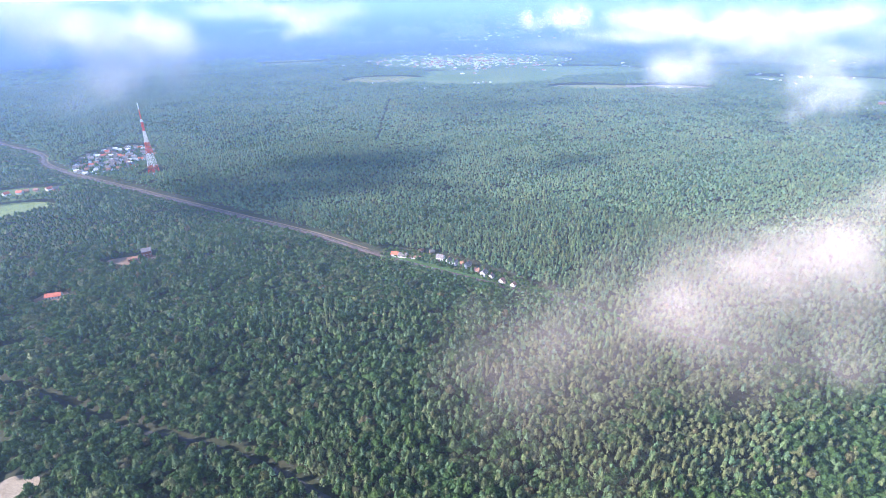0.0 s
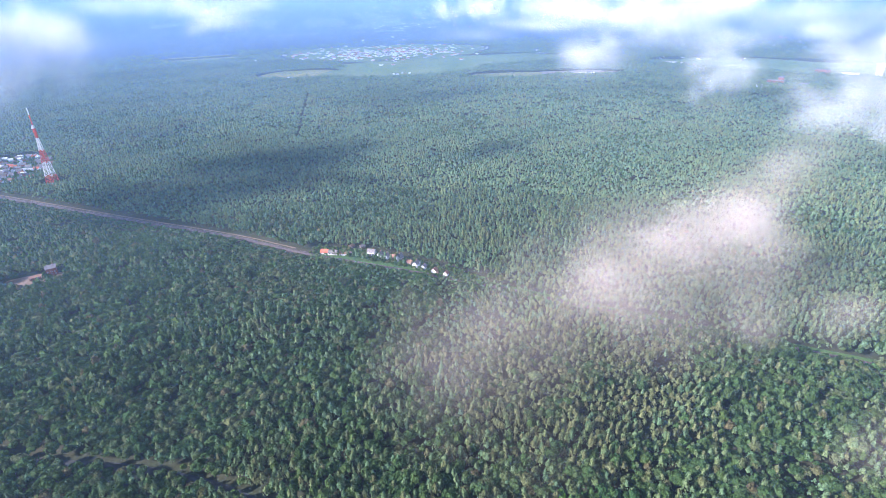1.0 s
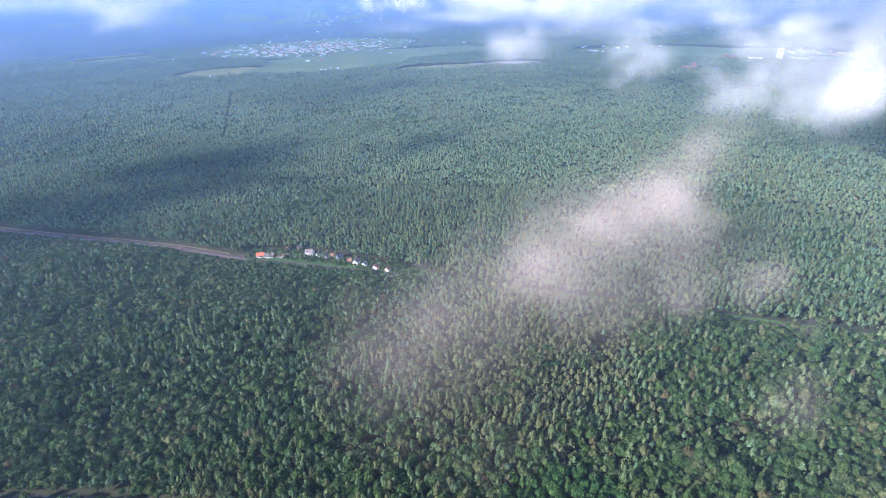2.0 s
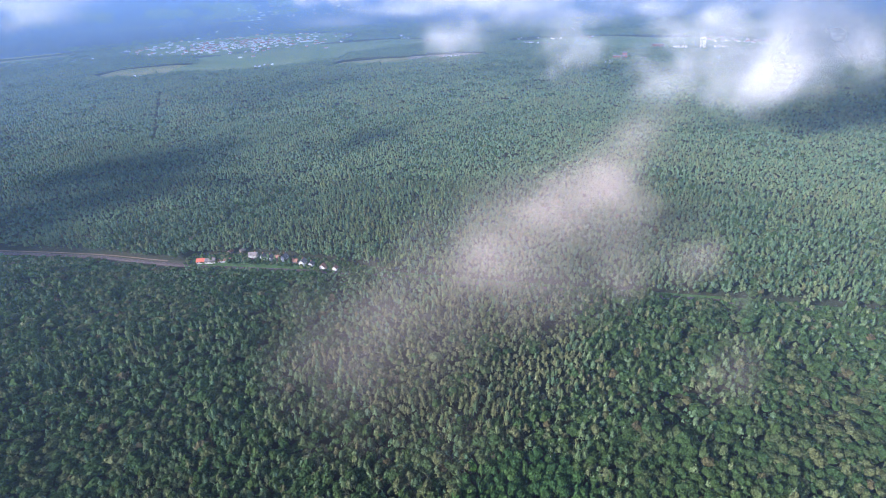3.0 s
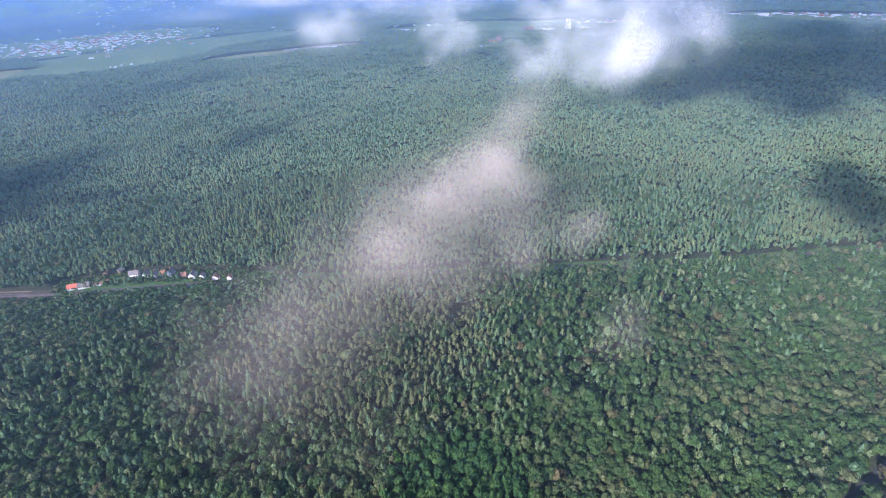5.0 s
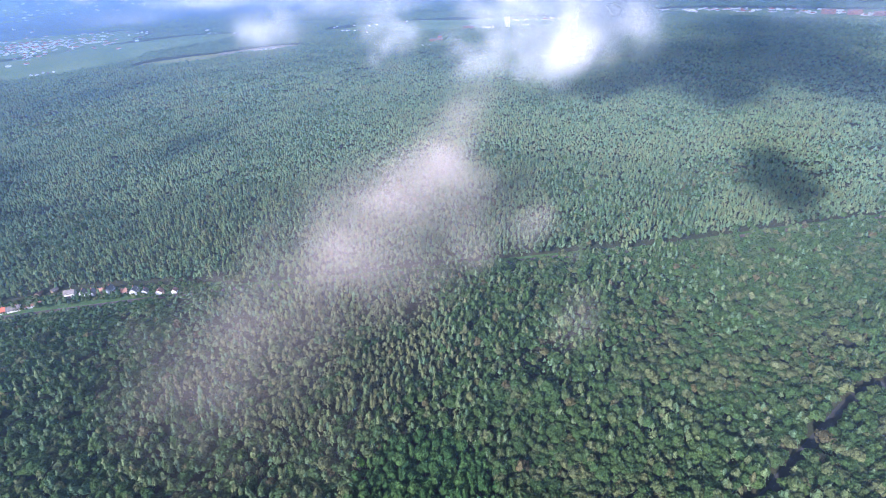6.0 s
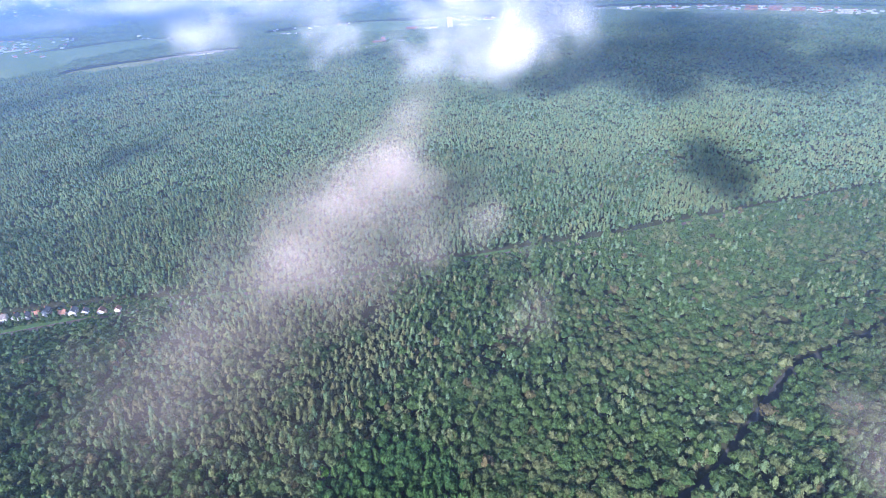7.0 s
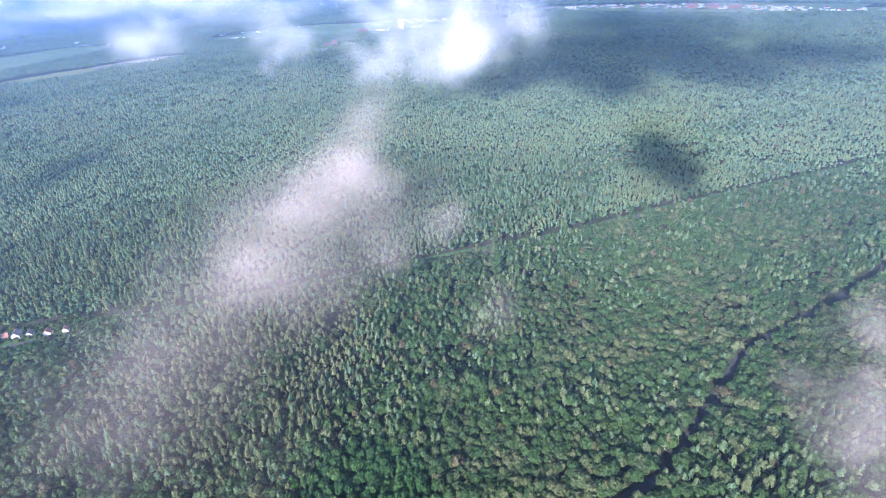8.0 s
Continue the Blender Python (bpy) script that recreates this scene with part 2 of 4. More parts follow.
def ribbon(line, a, b, z, crown=0.0):
    """A strip along a line between two offsets to its left, draped on the land."""
    d = np.gradient(line, axis=0)
    n = np.stack([-d[:, 1], d[:, 0]], -1) / np.linalg.norm(d, axis=1)[:, None]
    rows = [line + n * o for o in np.linspace(a, b, 4)]
    v = np.concatenate([np.c_[r, height(r[:, 0], r[:, 1]) + z + (crown if k in (1, 2) else 0)] for k, r in enumerate(rows)])
    m = len(line)
    i = np.arange(m - 1)
    f = np.concatenate([np.stack([k * m + i + 1, k * m + i, (k + 1) * m + i, (k + 1) * m + i + 1], -1) for k in range(3)])
    return v, f


def strip(name, line, a, b, z, mat, crown=0.0):
    v, f = ribbon(line, a, b, z, crown)
    return new(name, raw_mesh(name, v, f, mat))


def patch(name, cx, cy, rx, ry, turn, z, mat, label, seed=0, wobble=0.25):
    """An open piece of ground with an uneven outline."""
    a = np.linspace(0, 2 * np.pi, 48, endpoint=False)
    r = 1 + wobble * (value_noise(np.cos(a) * 2 + seed * 7, np.sin(a) * 2, 0.8, seed) * 2 - 1)
    rings = []
    for k in (0.02, 0.4, 0.75, 1.0):
        x, y = rx * r * k * np.cos(a), ry * r * k * np.sin(a)
        x, y = cx + x * math.cos(turn) - y * math.sin(turn), cy + x * math.sin(turn) + y * math.cos(turn)
        rings.append(np.c_[x, y, height(x, y) + z])
    n, i = 48, np.arange(48)
    f = np.concatenate([np.stack([k * n + i, (k + 1) * n + i, (k + 1) * n + (i + 1) % n, k * n + (i + 1) % n], -1) for k in range(3)])
    ob = new(name, raw_mesh(name, np.concatenate(rings), f, mat, smooth=True))
    return tagged(ob, label, "ground", kind="structure")


# ground sheet: rings round the middle, finer near it
rr = np.concatenate([np.linspace(0, 1200, 40), np.geomspace(1250, 5600, 46)])
aa = np.linspace(0, 2 * np.pi, 181)[:-1]
gx, gy = np.outer(rr, np.cos(aa)).ravel(), np.outer(rr, np.sin(aa)).ravel()
gv = np.c_[gx, gy, height(gx, gy)]
i, k = np.meshgrid(np.arange(180), np.arange(len(rr) - 1))
gf = np.stack([k * 180 + i, (k + 1) * 180 + i, (k + 1) * 180 + (i + 1) % 180, k * 180 + (i + 1) % 180], -1).reshape(-1, 4)
tagged(new("ground", raw_mesh("ground", gv, gf, M_FLOOR, smooth=True)), "dark forest floor with moss and needle litter", "ground", kind="structure")

# skyline ring over the ground, coloured as if seen through haze
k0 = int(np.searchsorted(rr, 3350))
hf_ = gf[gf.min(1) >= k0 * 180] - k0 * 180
tagged(new("far_hills", raw_mesh("far_hills", gv[k0 * 180:] + (0, 0, 1.2), hf_, M_HILLS_HAZED, smooth=True)), "hills along the skyline with blue haze painted into their colour", "hills", kind="structure")

# open ground: name, centre, half sizes, turn, material
OPEN = [
    ("meadow", -775, 1090, 122, 82, 1.95, M_GARDEN, "worn grass between the garden plots of a settlement"),
    ("meadow", -629, 984, 30, 22, 0, M_GRASS, "rough grass round the foot of the mast"),
    ("meadow", -810, 862, 80, 40, 0.3, M_GRASS, "grass round a group of red roofed houses"),
    ("field", -765, 768, 80, 46, 0.5, M_GREENFIELD, "yellowed hay field among woods"),
    ("clearing", -440, 600, 38, 17, 0.3, M_EARTH, "bare sandy earth of a building site"),
    ("clearing", -470, 500, 24, 17, 0.2, M_EARTH, "trodden yard beside a red roofed house"),
    ("meadow", -548, 500, 30, 10, 0.9, M_GRASS, "narrow grassy glade in the wood"),
    ("meadow", -455, 398, 34, 12, 0.6, M_GRASS, "grassy glade with a few bushes"),
    ("clearing", 447, 313, 13, 5, -0.45, M_EARTH, "bare orange earth beside the railway"),
    ("clearing", -311, 244, 17, 14, 0.5, M_SAND, "pale sandy patch at the wood's edge"),
]
for n, (name, cx, cy, rx, ry, turn, mat, label) in enumerate(OPEN):
    patch(name, cx, cy, rx, ry, turn, 0.25, mat, label, n)
FAR_FIELDS = [
    ("field", -385, 2330, 190, 135, 0.1, M_DRY, "yellowish hay field beside far houses"),
    ("field", 30, 2380, 330, 240, 0.2, M_GREENFIELD, "light green field with scattered bushes"),
    ("field", 420, 2085, 170, 80, -0.2, M_DRY, "narrow strip of dry grass by the woods"),
    ("field", 250, 2600, 520, 230, 0.0, M_GREENFIELD, "wide green pasture before the village"),
    ("field", -1060, 3150, 210, 190, 0.1, M_DRY, "yellow ripe grain field far off"),
    ("field", -900, 3480, 420, 130, 0.1, M_EARTH, "bare ploughed field far off"),
    ("field", -700, 3900, 900, 330, 0.1, M_GREENFIELD, "wide green farmland far off"),
    ("field", 690, 2070, 150, 70, -0.3, M_SAND, "pale gravelled yard round a low hall"),
    ("field", -1550, 3700, 260, 90, 0.3, M_DRY, "dry field far off"),
    ("field", 1500, 2000, 560, 200, -0.7, M_GREENFIELD, "open green land round the town"),
    ("field", 2480, 900, 700, 190, -1.35, M_GREENFIELD, "open green land behind the woods"),
    ("field", -60, 3090, 560, 420, 0.0, M_GREENFIELD, "garden land of a far village"),
]
for n, (name, cx, cy, rx, ry, turn, mat, label) in enumerate(FAR_FIELDS):
    patch(name, cx, cy, rx, ry, turn, 0.5 + 0.25 * (n % 4), mat, label, n + 40)

tagged(strip("railway_verge", RAIL[RAIL[:, 0] < -95], -11, 10, 0.12, M_VERGE), "bare brown verge of the railway cutting", "verge", kind="structure")
tagged(strip("railway_verge", RAIL[RAIL[:, 0] > -130], -6, 9, 0.12, M_GARDEN), "shaded grassy verge of the railway cutting", "verge", kind="structure")
railway = tagged(new("railway"), "two track railway line on brown ballast", "railway", kind="structure")
bed = strip("ballast", RAIL, -3.6, 3.6, 0.25, M_BALLAST, 0.6)
bed.parent = railway
for off in (-2.7, -1.2, 1.2, 2.7):
    r_ = strip("rail", RAIL, off - 0.06, off + 0.06, 1.0, M_RAIL)
    r_.parent = railway
tagged(strip("dirt_track", RAIL[RAIL[:, 0] < -130], 6.0, 8.2, 0.3, M_EARTH), "pale sandy track beside the railway", "track", kind="structure")
tagged(strip("road", LANE, -3.2, 3.2, 0.2, M_ASPHALT, 0.08), "narrow dark forest road in shade", "road", kind="structure")
tagged(strip("garden_strip", HAMLET, -17, 8, 0.22, M_GARDEN), "green gardens round the row of houses", "garden", kind="structure")


def open_ground(x, y):
    """True where no forest stands."""
    d = side_of(x, y, RAIL)
    left = x < -120
    bare = (d > np.where(left, -10, -5.5)) & (d < np.where(left, 9.5, np.where((x > 380) & (x < 560), 8.5, 4.8)))
    bare |= np.abs(side_of(x, y, LANE)) < np.where(x < 60, 4.8, 4.5)
    for ride in RIDES:
        bare |= np.abs(side_of(x, y, ride)) < (3.2 if ride[0][1] > 1000 else 1.5)
    h = side_of(x, y, HAMLET)
    bare |= (h > -17) & (h < 8)
    for name, cx, cy, rx, ry, turn, *_ in OPEN + FAR_FIELDS:
        u, w = (x - cx) * math.cos(turn) + (y - cy) * math.sin(turn), -(x - cx) * math.sin(turn) + (y - cy) * math.cos(turn)
        bare |= (u / rx) ** 2 + (w / ry) ** 2 < 1.0
    return bare


# ---------------------------------------------------------------- forest
def lumpy(lumps, seed, jag=0.2):
    """A crown from lumps (x, y, z, width, height), each an uneven clump of leaves."""
    r = np.random.default_rng(seed)
    vs, fs = [], []
    for n, (x, y, z, w, h) in enumerate(lumps):
        v = ICO_V * (1 + jag * r.uniform(-1, 1, (len(ICO_V), 1))) * (w, w, h)
        a = r.uniform(0, 6.28)
        v = np.c_[v[:, 0] * math.cos(a) - v[:, 1] * math.sin(a), v[:, 0] * math.sin(a) + v[:, 1] * math.cos(a), v[:, 2]] + (x, y, z)
        vs.append(v), fs.append(ICO_F + n * len(ICO_V))
    return np.concatenate(vs), np.concatenate(fs)


def bipyramid(wide, low, seed, closed=True):
    """The plainest crown, for trees far off: five uneven sides."""
    r = np.random.default_rng(seed)
    a = np.arange(5) * 1.2566 + r.uniform(-0.25, 0.25, 5)
    q = 0.5 * r.uniform(0.8, 1.2, 5)
    v = np.r_[np.c_[q * np.cos(a), q * np.sin(a), np.full(5, wide) + r.uniform(-0.08, 0.08, 5)], [[0, 0, 1.0], [0, 0, low]]]
    k = np.arange(5)
    top, under = np.c_[k, (k + 1) % 5, np.full(5, 5)], np.c_[(k + 1) % 5, k, np.full(5, 6)]
    return v, (np.r_[top, under] if closed else top)


def leafy(pine, n, seed, fine=0.2):
    """A crown of n leaf sprays, each a bent scrap of foliage, round a plain dark core."""
    r = np.random.default_rng(seed)
    if n > 30:
        core = lumpy([(0, 0, 0.55, 0.34, 0.34)], seed, 0.2)
    else:
        core = bipyramid(0.5, 0.1, seed)
        core = core[0] * (0.84, 0.84, 0.9), core[1]
    if pine:
        u = r.uniform(0, 1, n) ** 0.8
        a = r.uniform(0, 2 * np.pi, n)
        q = (0.5 * (1 - u) ** 0.55 + 0.05) * r.uniform(0.75, 1.1, n)
        p = np.c_[q * np.cos(a), q * np.sin(a), 0.12 + 0.86 * u]
        out = np.c_[np.cos(a), np.sin(a), np.full(n, 0.55)]
        core[0][:, :2] *= 1.15 - 0.85 * np.clip(core[0][:, 2:], 0, 1)
    else:
        out = r.normal(0, 1, (n, 3))
        out[:, 2] = np.abs(out[:, 2]) * 1.1 - 0.25
        out /= np.linalg.norm(out, axis=1)[:, None]
        knots = r.normal(0, 1, (6, 3))
        bulge = 1 + 0.24 * np.cos(2.6 * out @ (knots[0])) * np.cos(2.2 * out @ knots[1])
        p = out * (0.5, 0.5, 0.42) * (bulge * r.uniform(0.86, 1.04, n))[:, None] + (0, 0, 0.56)
    nrm = out + r.normal(0, 0.3, (n, 3))
    nrm /= np.linalg.norm(nrm, axis=1)[:, None]
    t = np.cross(nrm, r.normal(0, 1, (n, 3)))
    t /= np.linalg.norm(t, axis=1)[:, None]
    b = np.cross(nrm, t)
    size = fine * r.uniform(0.65, 1.35, (n, 1)) * (0.8 if pine else 1.0)
    quads = [p + t * size, p + b * size * 0.8 - nrm * size * 0.35, p - t * size, p - b * size * 0.8 - nrm * size * 0.35]
    v = np.stack(quads, 1).reshape(-1, 3)
    k = np.arange(n)[:, None] * 4 + len(core[0])
    f = np.concatenate([k + [0, 1, 2], k + [0, 2, 3]])
    return np.r_[core[0], v], np.r_[core[1], f]


def trees_at(spacing, r0, r1, az0, az1, seed):
    """Places on a jittered grid in a sector: azimuth in degrees from +y towards +x."""
    r = np.random.default_rng(seed)
    g = np.arange(-r1 - 66, r1 + 66, spacing)
    x, y = (q.ravel() for q in np.meshgrid(g, g))
    x, y = x + r.uniform(-0.46, 0.46, x.size) * spacing, y + r.uniform(-0.46, 0.46, y.size) * spacing
    far, az = np.hypot(x, y), np.degrees(np.arctan2(x, y))
    far = far + np.where(far > 300, 110, 0) * (0.6 * value_noise(x, y, 70, 77) + 0.4 * value_noise(x, y, 22, 78) - 0.5)
    keep = (far > r0) & (far < r1) & (az > az0) & (az < az1)
    x, y = x[keep], y[keep]
    keep = ~open_ground(x, y)
    return x[keep], y[keep]


def stand(x, y, seed):
    """What grows where: the share of pines, species on the leaf ramp, tree height and crown width."""
    r = np.random.default_rng(seed)
    d = side_of(x, y, RAIL)
    patchy = value_noise(x, y, 90, 3) * 0.6 + value_noise(x, y, 35, 4) * 0.4
    pines = np.where(d > 0, 0.93, np.clip(0.62 - (x - 120) / 420 + (y - 330) / 500, 0.18, 0.85))
    pines = np.where((x < 40) & (d < 0), np.where(x < -200, 0.1, 0.38), pines)
    dry = np.exp(-(((x - 130) / 110) ** 2 + ((y - 350) / 75) ** 2))
    pines = np.maximum(pines, 0.95 * (dry > 0.35))
    pine = r.random(x.size) < np.clip(pines + (patchy - 0.5) * 1.4, 0, 1)
    species = np.where(pine, r.normal(0.27, 0.07, x.size) + (patchy - 0.5) * 0.2, np.clip(r.normal(0.61, 0.05, x.size) + (patchy - 0.5) * 0.2, 0.5, 0.78))
    odd = r.random(x.size)
    species = np.where(~pine & (odd < 0.03), r.uniform(0.84, 0.92, x.size), species)
    species = np.where(~pine & (odd > 0.992), 1.0, species)
    species = np.where(pine & (odd < 1.4 * dry), r.normal(0.42, 0.04, x.size), species)
    tall = np.where(pine, r.normal(12.5, 2.0, x.size), r.normal(11.0, 2.0, x.size)) * (0.85 + 0.3 * patchy)
    tall *= np.where((d < 0) & (d > -60) & (x < 70), 0.5 + 0.45 * np.clip((-d - 15) / 45, 0, 1), 1)
    width = np.where(pine, r.normal(4.6, 0.6, x.size), r.normal(5.6, 0.9, x.size) * (1 + 0.5 * (r.random(x.size) < 0.22)))
    gap = (0.65 * value_noise(x, y, 17, 9) + 0.35 * value_noise(x, y, 48, 19) < np.where(d > 0, 0.2, 0.27)) & (r.random(x.size) < 0.85)
    tall *= np.where(gap, 0.5, 0.76 + 0.48 * value_noise(x, y, 24, 29))
    width *= np.where(gap, 0.7, 1.0)
    return pine, np.clip(species, 0, 1), tall.clip(3), width.clip(2.5)


def forest(name, label, spacing, r0, r1, az0, az1, lumps, seed, wide=1.0, leave_out=None, fine=0.0):
    x, y = trees_at(spacing, r0, r1, az0, az1, seed)
    pine, species, tall, width = stand(x, y, seed)
    keep = np.full(x.shape, True)
    if leave_out is not None:
        keep &= ~leave_out(x, y)
    r = np.random.default_rng(seed + 1)
    sets = []
    kind = r.integers(0, 4, x.size)
    for is_pine in (True, False):
        for q in range(4):
            m = keep & (pine == is_pine) & (kind == q)
            if not m.any():
                continue
            t = leafy(is_pine, lumps[0 if is_pine else 1], 20 + q + 20 * is_pine, fine) if fine else bipyramid(0.42 if is_pine else 0.5, -0.1, 20 + q, False)
            w, h = width[m] * wide, tall[m] * 1.0
            foot = (0.45 if is_pine else 0.3) * h
            at = np.c_[x[m], y[m], height(x[m], y[m]) + foot]
            sets.append(scatter(t, at, r.uniform(0, 6.28, m.sum()), np.c_[w, w, h - foot], species[m]))
    v, f, a = joined(sets)
    ob = new(name, raw_mesh(name, v, f, M_LEAF, a))
    return tagged(ob, label, "forest", kind="stuff")


def in_near_stand(x, y):
    """The stretch nearest the camera, in which each tree is a thing of its own."""
    return np.hypot(x - 118, y - 193) < 46


forest("near_forest", "mixed forest of broadleaf trees and pines seen from above", 4.7, 205, 330, -53, 98, (46, 64), 11, 1.12, in_near_stand, 0.165)
forest("near_forest", "mixed forest of broadleaf trees and pines", 4.8, 330, 430, -52, 97, (24, 34), 21, 1.1, None, 0.21)
forest("middle_forest", "dense mixed forest canopy with dark gaps", 4.9, 430, 820, -50, 94, (10, 12), 12, 1.1, None, 0.28)
forest("pine_forest", "dense blue-green pine forest", 4.8, 820, 1330, -46, 91, (0, 0), 13, 1.05)
forest("far_forest", "far blue-green forest canopy", 6.8, 1330, 2900, -45, 90, (0, 0), 14, 1.65)
forest("side_forest", "forest canopy going on all around", 15.0, 110, 900, -180, -53, (0, 0), 15, 2.8)
forest("side_forest", "forest canopy going on all around", 15.0, 110, 900, 98, 180, (0, 0), 16, 2.8)
forest("side_forest", "forest canopy going on all around", 9.0, 110, 205, -53, 98, (0, 0), 18, 1.8)
forest("nearby_forest", "mixed forest canopy right below", 4.8, 0, 110, -180, 181, (14, 18), 19, 1.1, None, 0.3)
forest("far_woods", "hazy woods far off", 20.0, 2900, 3500, -45, 90, (0, 0), 17, 5.0)

# ---------------------------------------------------------------- clouds


def noise_in_space(p, size, seed):
    """Smooth noise from 0 to 1 in three dimensions."""
    q = p / size
    i = np.floor(q).astype(np.int64)
    u = q - i
    u = u * u * (3 - 2 * u)
    out = np.zeros(len(p))
    for a, b, c in itertools.product((0, 1), repeat=3):
        h = ((i[:, 0] + a) * 374761393 + (i[:, 1] + b) * 668265263 + (i[:, 2] + c) * 1440662683 + seed * 974634721) & 0xFFFFFFFF
        h = ((h ^ (h >> 13)) * 1274126177) & 0xFFFFFFFF
        w = (u[:, 0] if a else 1 - u[:, 0]) * (u[:, 1] if b else 1 - u[:, 1]) * (u[:, 2] if c else 1 - u[:, 2])
        out += w * ((h ^ (h >> 16)) & 0xFFFF) / 65535.0
    return out


EAST, WEST, FLAT = (0.8, 0.6, 0.0), (0.8, -0.6, 0.0), (0.0, 0.0, 1.0)


def cloud(name, label, lobes, seed, mat=M_CLOUD, faces=(EAST, FLAT), layers=9, ragged=1.0, strength=0.45, billows=6):
    """Vapour in many thin layers that cross each other, thickest in the middle of each lobe: x, y, z, half width, half height, thickness."""
    r = np.random.default_rng(seed)
    lobes = [(x, y, z, w, h, 0.7 * t) for x, y, z, w, h, t in lobes] + [
        (x + w * r.normal(0, 0.5), y + w * r.normal(0, 0.4), z + h * r.normal(0, 0.45), w * q, h * q * 1.15, 0.45 * t)
        for x, y, z, w, h, t in lobes for q in r.uniform(0.3, 0.62, billows)]
    lobes = np.array(lobes)
    c, w, h, thick = lobes[:, :3], lobes[:, 3], lobes[:, 4], lobes[:, 5]
    half = np.c_[w, 0.8 * w, h] * 1.3
    lo, hi = (c - half).min(0), (c + half).max(0)
    puff = 1.1 * float(h.mean())
    sets, first = [], 0
    for normal in faces:
        n = np.array(normal)
        a = np.array((-n[1], n[0], 0.0)) if abs(n[2]) < 0.9 else np.array((1.0, 0, 0))
        b = np.cross(n, a)
        corners = np.array(list(itertools.product(*zip(lo, hi))))
        span = [(corners @ q).min() for q in (n, a, b)], [(corners @ q).max() for q in (n, a, b)]
        thickness = float(np.median(2.0 * w if n[2] == 0 else 2.0 * h))
        gap = max(thickness / layers, (span[1][0] - span[0][0]) / 40)
        cell = max(puff / 4.2, 5.0)
        ga, gb = (np.arange(span[0][k], span[1][k] + cell, cell) for k in (1, 2))
        na, nb = len(ga), len(gb)
        for s in np.arange(span[0][0] + gap / 2, span[1][0], gap):
            u, v = (q.ravel() for q in np.meshgrid(ga, gb))
            p = s * n + u[:, None] * a + v[:, None] * b
            body, dens = np.zeros(len(p)), np.zeros(len(p))
            for k in range(len(lobes)):
                e = np.exp(-1.9 * (((p - c[k]) / (w[k], 0.8 * w[k], h[k])) ** 2).sum(1))
                body = np.maximum(body, e)
                dens += thick[k] / (1.25 * w[k]) * e * strength
            torn = 0.5 * noise_in_space(p, puff, seed) + 0.3 * noise_in_space(p, puff * 0.45, seed + 1) + 0.2 * noise_in_space(p, puff * 0.2, seed + 2)
            edge = np.clip((body - 0.14 + ragged * (torn - 0.5) * 1.7) / 0.6, 0, 1)
            held = 1 - np.exp(-dens * edge * edge * (3 - 2 * edge) * gap * 1.25)
            i, j = (q.ravel() for q in np.meshgrid(np.arange(na - 1), np.arange(nb - 1)))
            f = np.stack([j * na + i, j * na + i + 1, (j + 1) * na + i + 1, (j + 1) * na + i], -1)
            f = f[held[f].max(1) > 0.0015]
            used, f = np.unique(f, return_inverse=True)
            sets.append((p[used], f.reshape(-1, 4) + first, held[used]))
            first += len(used)
    v, f, d = (np.concatenate(q) for q in zip(*sets))
    return tagged(new(name, raw_mesh(name, v, f, mat, d, smooth=True)), label, "cloud", kind="stuff")


THIN = "thin grey-white mist drifting over the forest"
WHITE = "bright white cumulus cloud with ragged soft edges"
cloud("mist", THIN, [(322, 458, 88, 80, 48, 0.48), (258, 440, 82, 76, 50, 0.42), (180, 415, 78, 84, 52, 0.24), (112, 365, 75, 80, 54, 0.13),
                     (58, 322, 72, 70, 50, 0.09), (16, 285, 70, 64, 48, 0.06), (405, 527, 95, 80, 52, 0.2), (506, 611, 110, 95, 45, 0.14),
                     (215, 430, 70, 150, 70, 0.15), (60, 330, 60, 130, 70, 0.06), (200, 330, 70, 90, 55, 0.05), (300, 390, 70, 90, 55, 0.08)], 1, M_MIST, strength=0.62, billows=4)
cloud("mist", THIN, [(255, 198, 70, 26, 44, 0.07), (339, 335, 60, 40, 42, 0.18)], 2, M_MIST, strength=0.62, billows=4)
cloud("mist", THIN, [(390, -2, 70, 42, 32, 0.5), (299, -12, 65, 55, 50, 0.28), (270, -34, 65, 40, 36, 0.2)], 3, M_MIST, strength=0.62, billows=4)
cloud("cloud", WHITE, [(842, 681, 170, 124, 96, 3.2), (760, 733, 128, 111, 72, 2.4), (656, 773, 125, 64, 43, 0.6), (891, 637, 187, 63, 63, 1.6), (754, 779, 198, 124, 51, 1.8), (671, 865, 127, 40, 29, 0.4)], 5, ragged=1.2, strength=0.34, billows=8)
cloud("cloud", "small faint white cloud over the far woods", [(459, 1267, 153, 100, 59, 0.8)], 6, ragged=1.5, billows=11)
cloud("cloud", "faint torn white cloud over the far woods", [(714, 1201, 128, 88, 66, 0.6), (705, 1326, 179, 188, 39, 0.6), (403, 1550, 204, 217, 33, 0.6)], 7, ragged=1.4, billows=10)
cloud("cloud", "faint flat white cloud before the far town", [(1469, 635, 115, 84, 30, 0.5), (1519, 510, 128, 117, 42, 0.55)], 8)
cloud("cloud", WHITE, [(-581, 863, 205, 99, 66, 1.9), (-535, 954, 242, 103, 63, 1.4), (-668, 928, 266, 146, 48, 0.8), (-723, 887, 286, 134, 48, 0.9), (-599, 784, 170, 63, 42, 0.3)], 9, faces=(WEST, FLAT))
cloud("cloud", WHITE, [(-424, 1541, 271, 159, 60, 1.3), (-652, 1566, 290, 213, 39, 0.7)], 10, faces=(WEST, FLAT))
